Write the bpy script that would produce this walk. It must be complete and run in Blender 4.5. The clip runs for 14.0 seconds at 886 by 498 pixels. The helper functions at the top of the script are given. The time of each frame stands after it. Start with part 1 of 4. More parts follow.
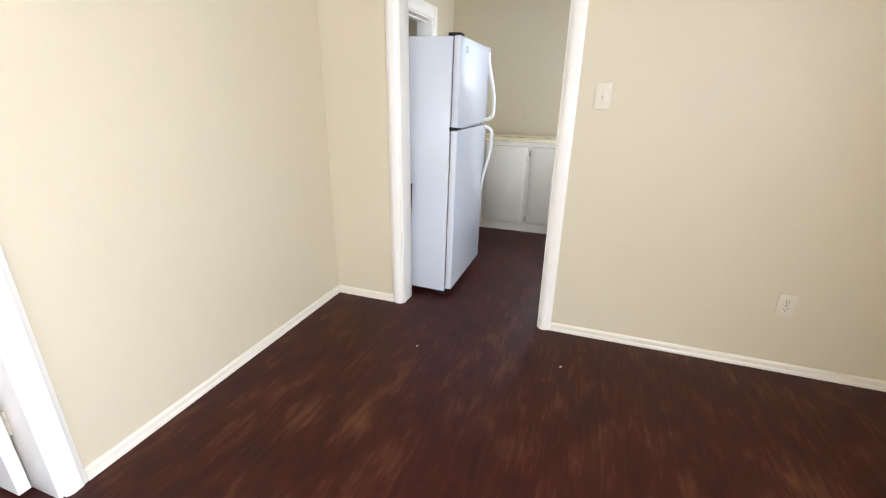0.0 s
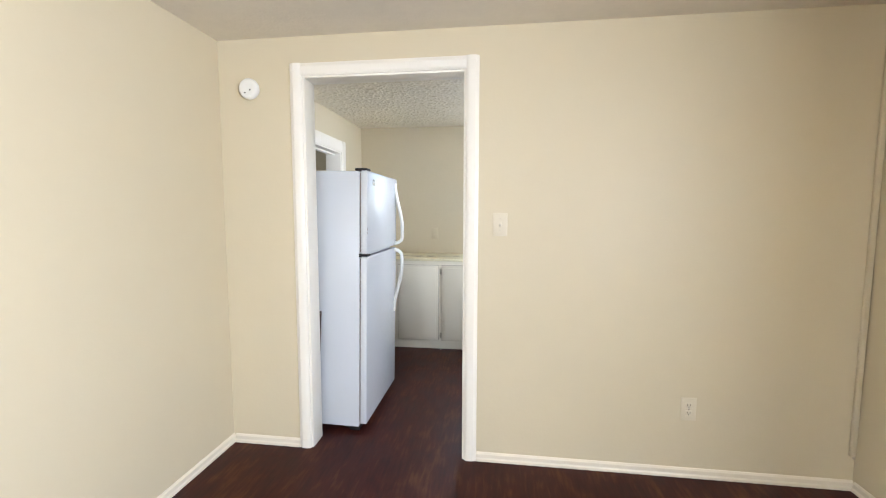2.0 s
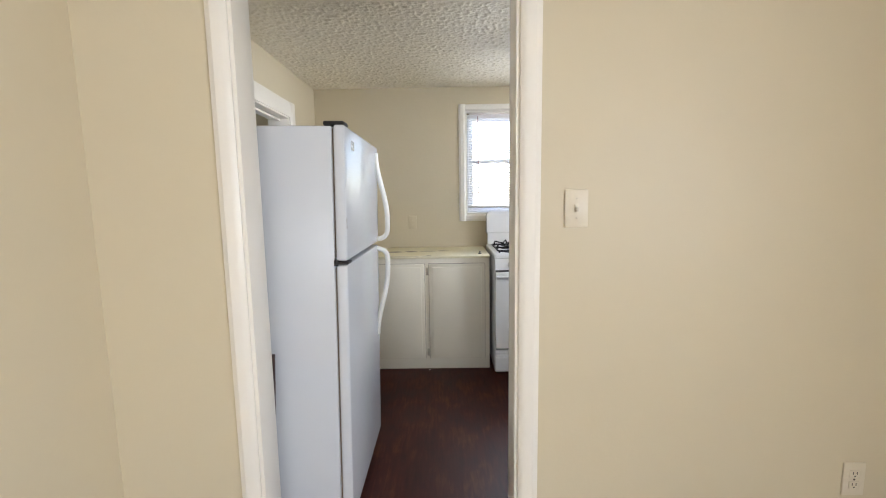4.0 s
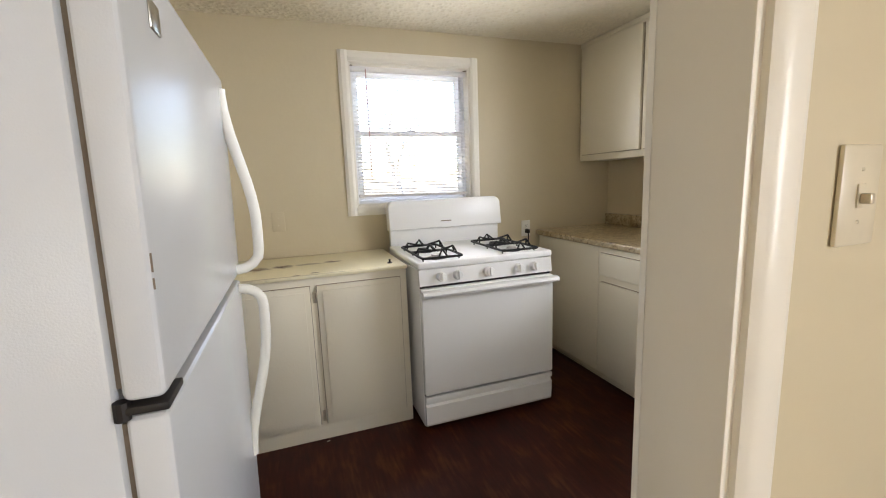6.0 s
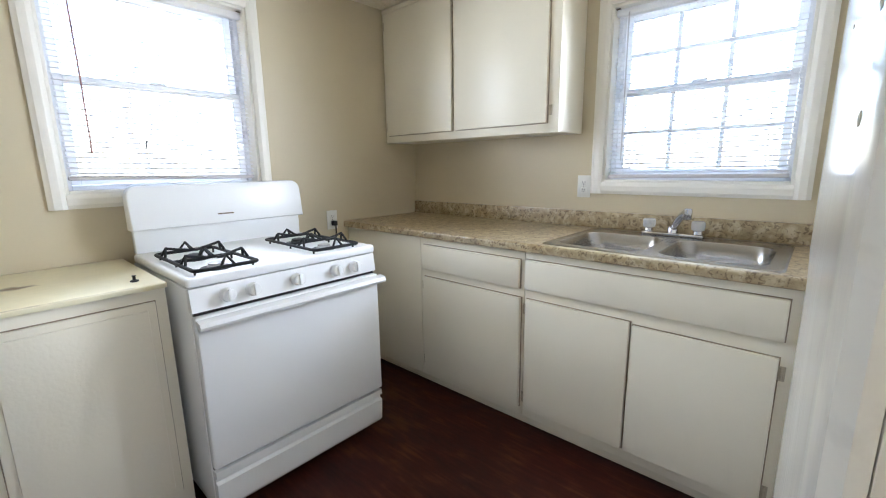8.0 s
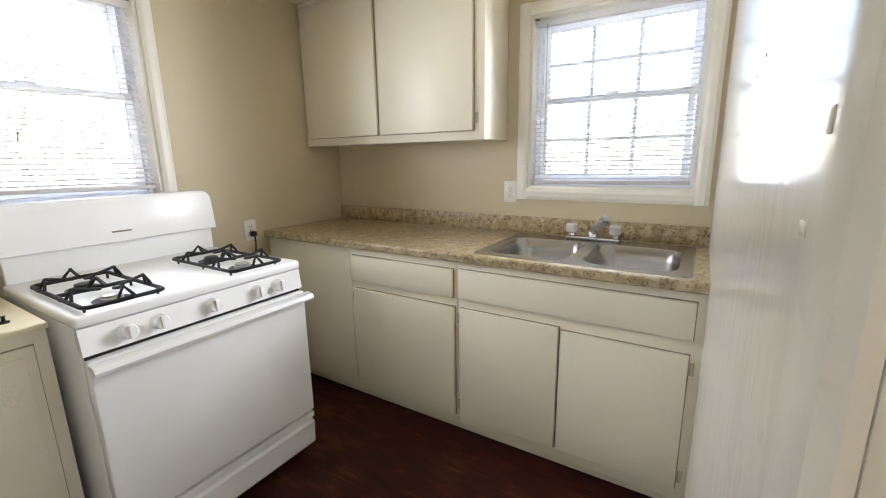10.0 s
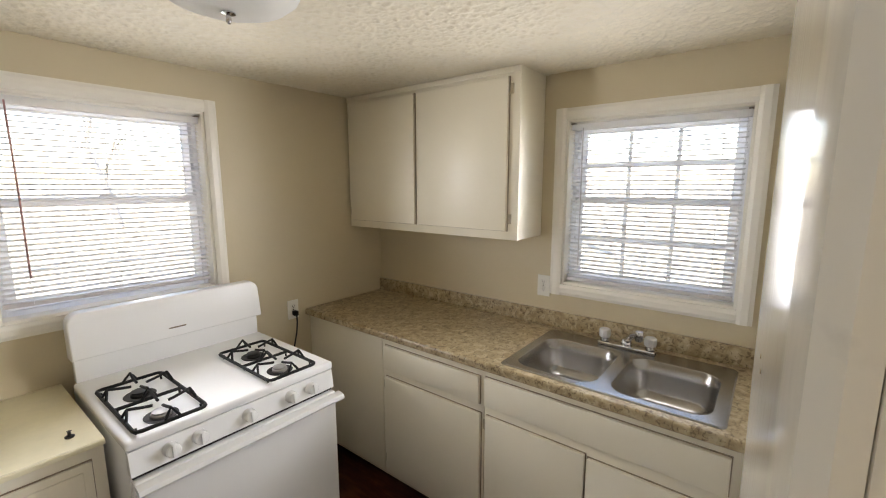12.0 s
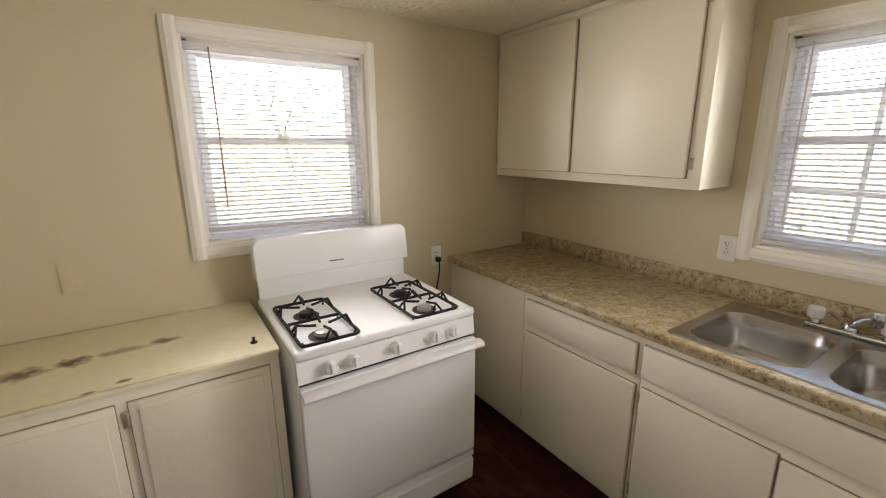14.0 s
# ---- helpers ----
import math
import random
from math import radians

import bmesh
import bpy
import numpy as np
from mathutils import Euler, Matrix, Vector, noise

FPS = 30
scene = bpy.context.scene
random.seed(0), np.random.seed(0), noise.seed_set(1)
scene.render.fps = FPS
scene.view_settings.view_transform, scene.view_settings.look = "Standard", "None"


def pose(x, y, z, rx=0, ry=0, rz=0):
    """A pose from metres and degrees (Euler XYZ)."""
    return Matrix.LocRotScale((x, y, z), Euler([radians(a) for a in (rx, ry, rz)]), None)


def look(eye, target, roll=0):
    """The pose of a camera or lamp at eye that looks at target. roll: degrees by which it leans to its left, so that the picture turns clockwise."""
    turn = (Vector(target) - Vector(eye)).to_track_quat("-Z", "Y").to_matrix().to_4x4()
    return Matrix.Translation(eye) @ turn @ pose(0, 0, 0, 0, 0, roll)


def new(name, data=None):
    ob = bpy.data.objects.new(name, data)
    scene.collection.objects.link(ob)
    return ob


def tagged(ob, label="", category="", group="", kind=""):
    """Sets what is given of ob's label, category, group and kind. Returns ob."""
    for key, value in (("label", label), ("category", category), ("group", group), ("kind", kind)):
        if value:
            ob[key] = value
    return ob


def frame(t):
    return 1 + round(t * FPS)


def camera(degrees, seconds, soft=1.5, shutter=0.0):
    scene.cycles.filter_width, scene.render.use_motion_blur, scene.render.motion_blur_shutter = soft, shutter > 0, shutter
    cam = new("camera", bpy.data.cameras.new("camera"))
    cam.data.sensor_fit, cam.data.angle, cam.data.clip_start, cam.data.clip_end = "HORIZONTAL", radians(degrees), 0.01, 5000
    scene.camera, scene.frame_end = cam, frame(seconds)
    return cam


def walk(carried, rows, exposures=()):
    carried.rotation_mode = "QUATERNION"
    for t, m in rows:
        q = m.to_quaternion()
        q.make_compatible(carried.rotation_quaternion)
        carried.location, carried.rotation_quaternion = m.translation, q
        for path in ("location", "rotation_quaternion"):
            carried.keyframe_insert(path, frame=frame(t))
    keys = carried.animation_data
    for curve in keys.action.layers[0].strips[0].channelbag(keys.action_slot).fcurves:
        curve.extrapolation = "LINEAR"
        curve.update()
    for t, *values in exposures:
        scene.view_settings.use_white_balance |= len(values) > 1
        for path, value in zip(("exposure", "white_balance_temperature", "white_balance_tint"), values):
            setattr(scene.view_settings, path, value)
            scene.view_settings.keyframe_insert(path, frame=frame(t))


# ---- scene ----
cam = camera(93.0, 14.0, soft=1.1)
PATH = [
    (0, (0.0470, 0.0865, 1.2590), (-0.5640, 1.8605, 0.5670), 0.9),
    (0.5, (0.0780, 0.1085, 1.2950), (-0.3560, 1.9755, 0.7250), 0.2),
    (1, (0.0900, 0.1105, 1.3210), (-0.2510, 2.0415, 0.9280), 0.0),
    (1.5, (0.0850, 0.1065, 1.3530), (-0.2080, 2.0715, 1.1190), 0.2),
    (2, (0.0550, 0.1355, 1.3230), (-0.2080, 2.1095, 1.1460), 0.1),
    (2.2, (0.0300, 0.1685, 1.3180), (-0.2250, 2.1435, 1.1340), -0.2),
    (4.3, (-0.3860, 1.1655, 1.2960), (-0.3210, 3.1485, 1.0480), -1.0),
    (4.5, (-0.4100, 1.2915, 1.3000), (-0.2840, 3.2715, 1.0470), -1.1),
    (5, (-0.4500, 1.5585, 1.2900), (-0.2330, 3.5305, 1.0320), -1.0),
    (5.5, (-0.4760, 1.7865, 1.2890), (-0.1080, 3.7325, 1.0090), -1.4),
    (6, (-0.5560, 1.9795, 1.2930), (0.1020, 3.8415, 0.9740), -2.1),
    (6.5, (-0.6020, 2.1125, 1.2850), (0.3210, 3.8515, 0.9320), -1.9),
    (7, (-0.5500, 2.2725, 1.2490), (0.5680, 3.8875, 0.8730), -1.1),
    (7.5, (-0.4700, 2.3835, 1.2370), (0.8050, 3.8765, 0.8550), -1.1),
    (8, (-0.4230, 2.4375, 1.2440), (1.0380, 3.7475, 0.8580), -0.8),
    (8.2, (-0.4280, 2.4825, 1.2250), (1.1140, 3.7035, 0.8640), -1.0),
    (10.3, (-0.3670, 2.4755, 1.3620), (1.2910, 3.5095, 0.9360), -0.9),
    (10.5, (-0.3510, 2.4685, 1.4010), (1.2980, 3.5145, 0.9710), -1.3),
    (11, (-0.3200, 2.4555, 1.5210), (1.2940, 3.5685, 1.1250), -1.8),
    (11.5, (-0.3160, 2.4505, 1.6290), (1.2820, 3.6055, 1.2920), -0.6),
    (12, (-0.3270, 2.4345, 1.6770), (1.2260, 3.6565, 1.3720), -0.1),
    (12.5, (-0.3340, 2.4335, 1.6750), (1.1310, 3.7585, 1.3610), -0.1),
    (13, (-0.3130, 2.4455, 1.6500), (1.0350, 3.8765, 1.2810), 0.1),
    (13.5, (-0.2920, 2.4755, 1.6030), (0.9280, 4.0005, 1.1710), 0.3),
    (14, (-0.2970, 2.5635, 1.5770), (0.7750, 4.1845, 1.1050), -0.3),
]
EXPOSURES = [(0.0, 3.85, 6050, 20), (2.2, 3.85, 6150, 18), (4.3, 3.4, 6500, 19), (5.0, 3.3, 6600, 19), (6.0, 3.45, 7100, 20), (7.0, 3.75, 7200, 20), (7.5, 3.75, 6800, 18), (8.2, 3.9, 6000, 17), (10.3, 3.7, 7000, 19), (12.5, 3.25, 7400, 21), (14.0, 3.2, 7800, 22)]
walk(cam, [(t, look(eye, target, roll)) for t, eye, target, roll in PATH], EXPOSURES)

# ---- world, sun, exposure ----
world = bpy.data.worlds.new("sky")
scene.world = world
world.use_nodes = True
wt = world.node_tree
sky = wt.nodes.new("ShaderNodeTexSky")
sky.sky_type, sky.sun_disc = "NISHITA", False
sky.sun_elevation, sky.sun_rotation = radians(47.5), radians(260.5)
wt.links.new(sky.outputs[0], wt.nodes["Background"].inputs["Color"])
wt.nodes["Background"].inputs["Strength"].default_value = 0.10
sun = new("sun", bpy.data.lights.new("sun", "SUN"))
sun.data.energy, sun.data.angle, sun.data.color = 2.8, radians(0.5), (1.0, 0.95, 0.86)
sun.matrix_basis = look((-9, -1.5, 10), (0, 0, 0))


def window_fill(at, toward, width, height, watts, spread, colour=(0.80, 0.91, 1.0)):
    """An added area lamp at a window opening, standing in for daylight."""
    lamp = new("window_fill", bpy.data.lights.new("window_fill", "AREA"))
    lamp.data.shape, lamp.data.size, lamp.data.size_y = "RECTANGLE", width, height
    lamp.data.energy, lamp.data.spread, lamp.data.color = watts, radians(spread), colour
    lamp.matrix_basis = look(at, (at[0] + toward[0], at[1] + toward[1], at[2] + toward[2]))


# added fill lamps at both kitchen windows: beams slanting across the room, up and down, aimed clear of the camera
window_fill((0.226, 4.622, 1.59), (0.55, -0.83, 0), 0.08, 0.76, 0.34, 86)
window_fill((0.226, 4.640, 1.26), (0, -0.55, 0.83), 0.70, 0.10, 0.10, 70)
window_fill((0.226, 4.640, 1.92), (0, -0.70, -0.72), 0.70, 0.10, 0.26, 64)
window_fill((1.732, 2.62, 1.57), (-0.83, 0.55, 0), 0.08, 0.74, 0.38, 86)
window_fill((1.732, 2.98, 1.57), (-0.83, 0.55, 0), 0.08, 0.74, 0.38, 86)
window_fill((1.750, 2.907, 1.26), (-0.55, 0, 0.83), 0.70, 0.10, 0.10, 70)
window_fill((1.750, 2.907, 1.86), (-0.55, 0, -0.83), 0.70, 0.10, 0.10, 70)
# extra narrow beam added to brighten the refrigerator front
window_fill((1.732, 2.907, 1.55), (-0.97, 0.24, 0), 0.10, 0.74, 0.26, 48)
# added lamp for the utility room behind the side doorway
window_fill((-2.7, 4.68, 1.6), (0.2, -1, -0.1), 0.6, 0.7, 1.2, 150)
# added lamps in the unseen living-room windows behind the walk
window_fill((1.80, -0.9, 1.35), (-1, 0, 0), 1.25, 1.15, 12.5, 170)
window_fill((-0.5, -2.64, 1.4), (0, 1, 0), 1.25, 1.05, 0.8, 170)


# ---- materials ----
def material(name, base, rough=0.5, metal=0.0, vary=0.08, grain=6.0, stretch=(1, 1, 1), bump=0.0, bump_scale=200.0,
             spec=0.5, second=None, dirt=0.0, transmission=0.0, ior=1.45, coat=0.0):
    """A surface with tone drift at two scales, roughness drift and fine relief, in metres."""
    m = bpy.data.materials.new(name)
    m.use_nodes = True
    n, l = m.node_tree.nodes, m.node_tree.links
    p = n["Principled BSDF"]
    tc = n.new("ShaderNodeTexCoord")
    mp = n.new("ShaderNodeMapping")
    mp.inputs["Scale"].default_value = stretch
    l.new(tc.outputs["Object"], mp.inputs["Vector"])
    big = n.new("ShaderNodeTexNoise")
    big.inputs["Scale"].default_value, big.inputs["Detail"].default_value = grain, 4
    fine = n.new("ShaderNodeTexNoise")
    fine.inputs["Scale"].default_value, fine.inputs["Detail"].default_value = grain * 9, 5
    for t in (big, fine):
        l.new(mp.outputs["Vector"], t.inputs["Vector"])
    add = n.new("ShaderNodeMath")
    add.operation = "MULTIPLY_ADD"
    add.inputs[1].default_value = 0.35
    l.new(fine.outputs["Fac"], add.inputs[0])
    half = n.new("ShaderNodeMath")
    half.operation = "MULTIPLY"
    half.inputs[1].default_value = 0.65
    l.new(big.outputs["Fac"], half.inputs[0])
    l.new(half.outputs[0], add.inputs[2])
    ramp = n.new("ShaderNodeValToRGB")
    lo = [c * (1 - vary) for c in base] if second is None else second
    hi = [min(1, c * (1 + vary)) for c in base] if second is None else base
    ramp.color_ramp.elements[0].position, ramp.color_ramp.elements[0].color = 0.33, (*lo, 1)
    ramp.color_ramp.elements[1].position, ramp.color_ramp.elements[1].color = 0.67, (*hi, 1)
    l.new(add.outputs[0], ramp.inputs["Fac"])
    colour = ramp.outputs["Color"]
    if dirt:
        spots = n.new("ShaderNodeTexNoise")
        spots.inputs["Scale"].default_value, spots.inputs["Detail"].default_value = 23, 6
        l.new(tc.outputs["Object"], spots.inputs["Vector"])
        cut = n.new("ShaderNodeMapRange")
        cut.inputs["From Min"].default_value, cut.inputs["From Max"].default_value = 0.62, 0.74
        cut.inputs["To Max"].default_value = dirt
        l.new(spots.outputs["Fac"], cut.inputs["Value"])
        mix = n.new("ShaderNodeMix")
        mix.data_type = "RGBA"
        mix.inputs[7].default_value = (0.16, 0.11, 0.07, 1)
        l.new(cut.outputs["Result"], mix.inputs[0])
        l.new(colour, mix.inputs[6])
        colour = mix.outputs[2]
    l.new(colour, p.inputs["Base Color"])
    rr = n.new("ShaderNodeMapRange")
    rr.inputs["To Min"].default_value, rr.inputs["To Max"].default_value = max(0.02, rough * 0.94), min(1, rough * 1.06)
    l.new(fine.outputs["Fac"], rr.inputs["Value"])
    l.new(rr.outputs["Result"], p.inputs["Roughness"])
    p.inputs["Metallic"].default_value = metal
    p.inputs["Specular IOR Level"].default_value = spec
    p.inputs["Transmission Weight"].default_value = transmission
    p.inputs["IOR"].default_value = ior
    p.inputs["Coat Weight"].default_value = coat
    if bump:
        bn = n.new("ShaderNodeTexNoise")
        bn.inputs["Scale"].default_value, bn.inputs["Detail"].default_value = bump_scale, 3
        l.new(mp.outputs["Vector"], bn.inputs["Vector"])
        b = n.new("ShaderNodeBump")
        b.inputs["Strength"].default_value, b.inputs["Distance"].default_value = 1.0, bump
        l.new(bn.outputs["Fac"], b.inputs["Height"])
        l.new(b.outputs["Normal"], p.inputs["Normal"])
    return m


PAINT = material("cream_wall_paint", (0.635, 0.545, 0.375), rough=0.45, vary=0.015, grain=1.0, bump=0.0005, bump_scale=45, spec=0.35)
GLOSS = material("worn_gloss_wall_paint", (0.85, 0.815, 0.74), rough=0.15, spec=0.5, vary=0.015, grain=1.2, stretch=(1, 1, 0.3), bump=0.0007, bump_scale=30, dirt=0.12)
CEIL = material("ceiling_paint", (0.76, 0.69, 0.57), rough=0.7, vary=0.05, grain=2.0, bump=0.0015, bump_scale=70, spec=0.3)
POPCORN = material("textured_ceiling_paint", (0.81, 0.735, 0.585), rough=0.36, vary=0.06, grain=3.0, bump=0.004, bump_scale=55, spec=0.45)
TRIM = material("trim_gloss_paint", (0.84, 0.785, 0.68), rough=0.30, vary=0.0, grain=0.8, bump=0.0004, bump_scale=70)
BASE = material("baseboard_paint", (0.79, 0.71, 0.57), rough=0.34, vary=0.02, grain=1.5, bump=0.0004, bump_scale=70)
WINTRIM = material("window_casing_paint", (0.88, 0.84, 0.75), rough=0.35, vary=0.0, grain=0.8, bump=0.0004, bump_scale=70)
CAB = material("cabinet_paint", (0.87, 0.805, 0.655), rough=0.36, vary=0.012, grain=1.0, bump=0.0007, bump_scale=90)
CABTOP = material("painted_plywood", (0.84, 0.765, 0.53), rough=0.4, vary=0.06, grain=4, bump=0.0006, bump_scale=120)
ENAMEL = material("white_enamel", (0.90, 0.90, 0.89), rough=0.26, vary=0.006, grain=1, coat=0.0)
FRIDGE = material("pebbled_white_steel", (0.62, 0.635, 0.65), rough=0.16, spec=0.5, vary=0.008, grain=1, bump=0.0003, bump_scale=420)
PLASTIC = material("white_plastic", (0.80, 0.78, 0.71), rough=0.32, vary=0.03, grain=9)
ALMOND = material("almond_plastic", (0.68, 0.60, 0.45), rough=0.35, vary=0.03, grain=9)
VINYL = material("white_vinyl_sash", (0.87, 0.88, 0.89), rough=0.35, vary=0.02, grain=5)
SLAT = material("white_blind_slat", (0.88, 0.87, 0.86), rough=0.45, vary=0.02, grain=5)
RAIL = material("blind_rail", (0.62, 0.58, 0.56), rough=0.4, vary=0.03, grain=5)
IRON = material("black_cast_iron", (0.006, 0.006, 0.006), rough=0.5, vary=0.2, grain=30, bump=0.0003, bump_scale=500, spec=0.3)
DARK = material("dark_plastic", (0.014, 0.011, 0.010), rough=0.5, vary=0.15, grain=20)
GASKET = material("grey_gasket", (0.20, 0.155, 0.11), rough=0.6, vary=0.1, grain=20)
# brown of the door seams: shade of the gaps put into colour, with grime
GRIME_SHADE = material("brown_grime_and_gap_shade", (0.27, 0.19, 0.12), rough=0.7, second=(0.50, 0.42, 0.31), grain=14)
BROWN = material("dark_brown_board", (0.055, 0.022, 0.012), rough=0.5, vary=0.3, grain=5, stretch=(4, 4, 1))
STEEL = material("brushed_steel", (0.40, 0.38, 0.35), rough=0.26, metal=1.0, vary=0.03, grain=8, stretch=(12, 1, 1))
CHROME = material("chrome", (0.62, 0.62, 0.63), rough=0.07, metal=1.0, vary=0.02)
BRASS = material("painted_hinge_metal", (0.55, 0.48, 0.36), rough=0.35, metal=0.4, vary=0.15, grain=40)
ALU = material("burner_aluminium", (0.42, 0.40, 0.38), rough=0.5, metal=0.8, vary=0.15, grain=40)
ACRYLIC = material("clear_acrylic", (0.93, 0.92, 0.90), rough=0.25, vary=0.01, transmission=0.35, ior=1.49)
FROST = material("frosted_lamp_glass", (0.86, 0.84, 0.78), rough=0.3, vary=0.02, transmission=0.25, ior=1.45)
EARTH = material("dry_grass_ground", (0.32, 0.31, 0.265), rough=0.9, second=(0.21, 0.21, 0.165), grain=0.6, bump=0.02, bump_scale=8)
BARK = material("bark", (0.46, 0.44, 0.42), rough=0.9, second=(0.34, 0.32, 0.30), grain=5, stretch=(1, 1, 0.2), bump=0.01, bump_scale=20)
LEAF = material("leaf", (0.12, 0.15, 0.06), rough=0.6, second=(0.07, 0.09, 0.035), grain=3)
TINT = material("blue_grey_paint", (0.22, 0.27, 0.32), rough=0.6, vary=0.06, grain=2, bump=0.001, bump_scale=60)
RED = material("wand_pink", (0.42, 0.22, 0.20), rough=0.3, vary=0.1)


def translucent(m, weight):
    """Lets some of the light through a thin sheet."""
    n, l = m.node_tree.nodes, m.node_tree.links
    out = n["Material Output"]
    tr, mx = n.new("ShaderNodeBsdfTranslucent"), n.new("ShaderNodeMixShader")
    tr.inputs["Color"].default_value = (0.92, 0.91, 0.90, 1)
    mx.inputs[0].default_value = weight
    l.new(n["Principled BSDF"].outputs[0], mx.inputs[1])
    l.new(tr.outputs[0], mx.inputs[2])
    l.new(mx.outputs[0], out.inputs["Surface"])


translucent(SLAT, 0.85)
translucent(VINYL, 0.6)


def glass_material():
    m = bpy.data.materials.new("window_glass")
    m.use_nodes = True
    p = m.node_tree.nodes["Principled BSDF"]
    p.inputs["Base Color"].default_value = (0.96, 0.98, 0.98, 1)
    p.inputs["Roughness"].default_value, p.inputs["Transmission Weight"].default_value, p.inputs["IOR"].default_value = 0.0, 1.0, 1.45
    return m


GLASS = glass_material()


def floor_material():
    """Dark wood-look vinyl: long soft streaks along the room, scuffs and small specks."""
    m = bpy.data.materials.new("dark_wood_vinyl")
    m.use_nodes = True
    n, l = m.node_tree.nodes, m.node_tree.links
    p = n["Principled BSDF"]
    tc = n.new("ShaderNodeTexCoord")

    def noise(scale, stretch, detail=5, turn=0.0):
        mp = n.new("ShaderNodeMapping")
        mp.inputs["Scale"].default_value = stretch
        mp.inputs["Rotation"].default_value = (0, 0, turn)
        l.new(tc.outputs["Object"], mp.inputs["Vector"])
        t = n.new("ShaderNodeTexNoise")
        t.inputs["Scale"].default_value, t.inputs["Detail"].default_value = scale, detail
        t.inputs["Distortion"].default_value = 0.4
        l.new(mp.outputs["Vector"], t.inputs["Vector"])
        return t.outputs["Fac"]

    broad, streak, grain = noise(2.6, (1, 0.7, 1), 5, 0.3), noise(10, (1, 0.5, 1), 8, 0.25), noise(55, (1, 0.12, 1), 5, 0.1)
    r = n.new("ShaderNodeValToRGB")
    e = r.color_ramp.elements
    e[0].position, e[0].color = 0.33, (0.016, 0.0021, 0.0018, 1)
    e[1].position, e[1].color = 0.68, (0.105, 0.040, 0.015, 1)
    mid = e.new(0.52)
    mid.color = (0.046, 0.0088, 0.0050, 1)

    def mul(a, k, b=None):
        x = n.new("ShaderNodeMath")
        x.operation = "MULTIPLY_ADD"
        l.new(a, x.inputs[0])
        x.inputs[1].default_value = k
        if b is None:
            x.inputs[2].default_value = 0.0
        else:
            l.new(b, x.inputs[2])
        return x.outputs[0]

    l.new(mul(broad, 0.24, mul(streak, 0.44, mul(grain, 0.32))), r.inputs["Fac"])
    l.new(r.outputs["Color"], p.inputs["Base Color"])
    rr = n.new("ShaderNodeMapRange")
    rr.inputs["To Min"].default_value, rr.inputs["To Max"].default_value = 0.34, 0.56
    l.new(streak, rr.inputs["Value"])
    l.new(rr.outputs["Result"], p.inputs["Roughness"])
    p.inputs["Specular IOR Level"].default_value = 0.2
    b = n.new("ShaderNodeBump")
    b.inputs["Strength"].default_value, b.inputs["Distance"].default_value = 0.6, 0.0008
    l.new(grain, b.inputs["Height"])
    l.new(b.outputs["Normal"], p.inputs["Normal"])
    return m


FLOOR = floor_material()


def laminate_material():
    """Stone-look laminate: tan ground, grey and rust mottling, dark flecks."""
    m = bpy.data.materials.new("granite_laminate")
    m.use_nodes = True
    n, l = m.node_tree.nodes, m.node_tree.links
    p = n["Principled BSDF"]
    tc = n.new("ShaderNodeTexCoord")
    a = n.new("ShaderNodeTexNoise")
    a.inputs["Scale"].default_value, a.inputs["Detail"].default_value, a.inputs["Distortion"].default_value = 24, 13, 0.8
    b = n.new("ShaderNodeTexNoise")
    b.inputs["Scale"].default_value, b.inputs["Detail"].default_value, b.inputs["Distortion"].default_value = 64, 6, 1.0
    for t in (a, b):
        l.new(tc.outputs["Object"], t.inputs["Vector"])
    r = n.new("ShaderNodeValToRGB")
    e = r.color_ramp.elements
    e[0].position, e[0].color = 0.26, (0.28, 0.20, 0.10, 1)
    e[1].position, e[1].color = 0.76, (0.62, 0.53, 0.36, 1)
    for pos, c in ((0.42, (0.38, 0.29, 0.165)), (0.50, (0.43, 0.335, 0.195)), (0.58, (0.49, 0.40, 0.25))):
        k = e.new(pos)
        k.color = (*c, 1)
    l.new(a.outputs["Fac"], r.inputs["Fac"])
    r2 = n.new("ShaderNodeValToRGB")
    r2.color_ramp.elements[0].position, r2.color_ramp.elements[0].color = 0.37, (0.20, 0.13, 0.065, 1)
    r2.color_ramp.elements[1].position, r2.color_ramp.elements[1].color = 0.47, (1, 1, 1, 1)
    l.new(b.outputs["Fac"], r2.inputs["Fac"])
    mx = n.new("ShaderNodeMix")
    mx.data_type, mx.blend_type = "RGBA", "MULTIPLY"
    mx.inputs[0].default_value = 0.65
    l.new(r.outputs["Color"], mx.inputs[6])
    l.new(r2.outputs["Color"], mx.inputs[7])
    l.new(mx.outputs[2], p.inputs["Base Color"])
    p.inputs["Roughness"].default_value = 0.33
    return m


LAM = laminate_material()


# ---- mesh helpers ----
def box(bm, x0, x1, y0, y1, z0, z1, r=0.0, seg=2):
    m = Matrix.LocRotScale(((x0 + x1) / 2, (y0 + y1) / 2, (z0 + z1) / 2), None, (abs(x1 - x0), abs(y1 - y0), abs(z1 - z0)))
    vs = bmesh.ops.create_cube(bm, size=1, matrix=m)["verts"]
    if r > 0:
        es = list({e for v in vs for e in v.link_edges})
        bmesh.ops.bevel(bm, geom=es, offset=r, segments=seg, profile=0.5, affect="EDGES")
    return bm


def B(*a, **k):
    return box(bmesh.new(), *a, **k)


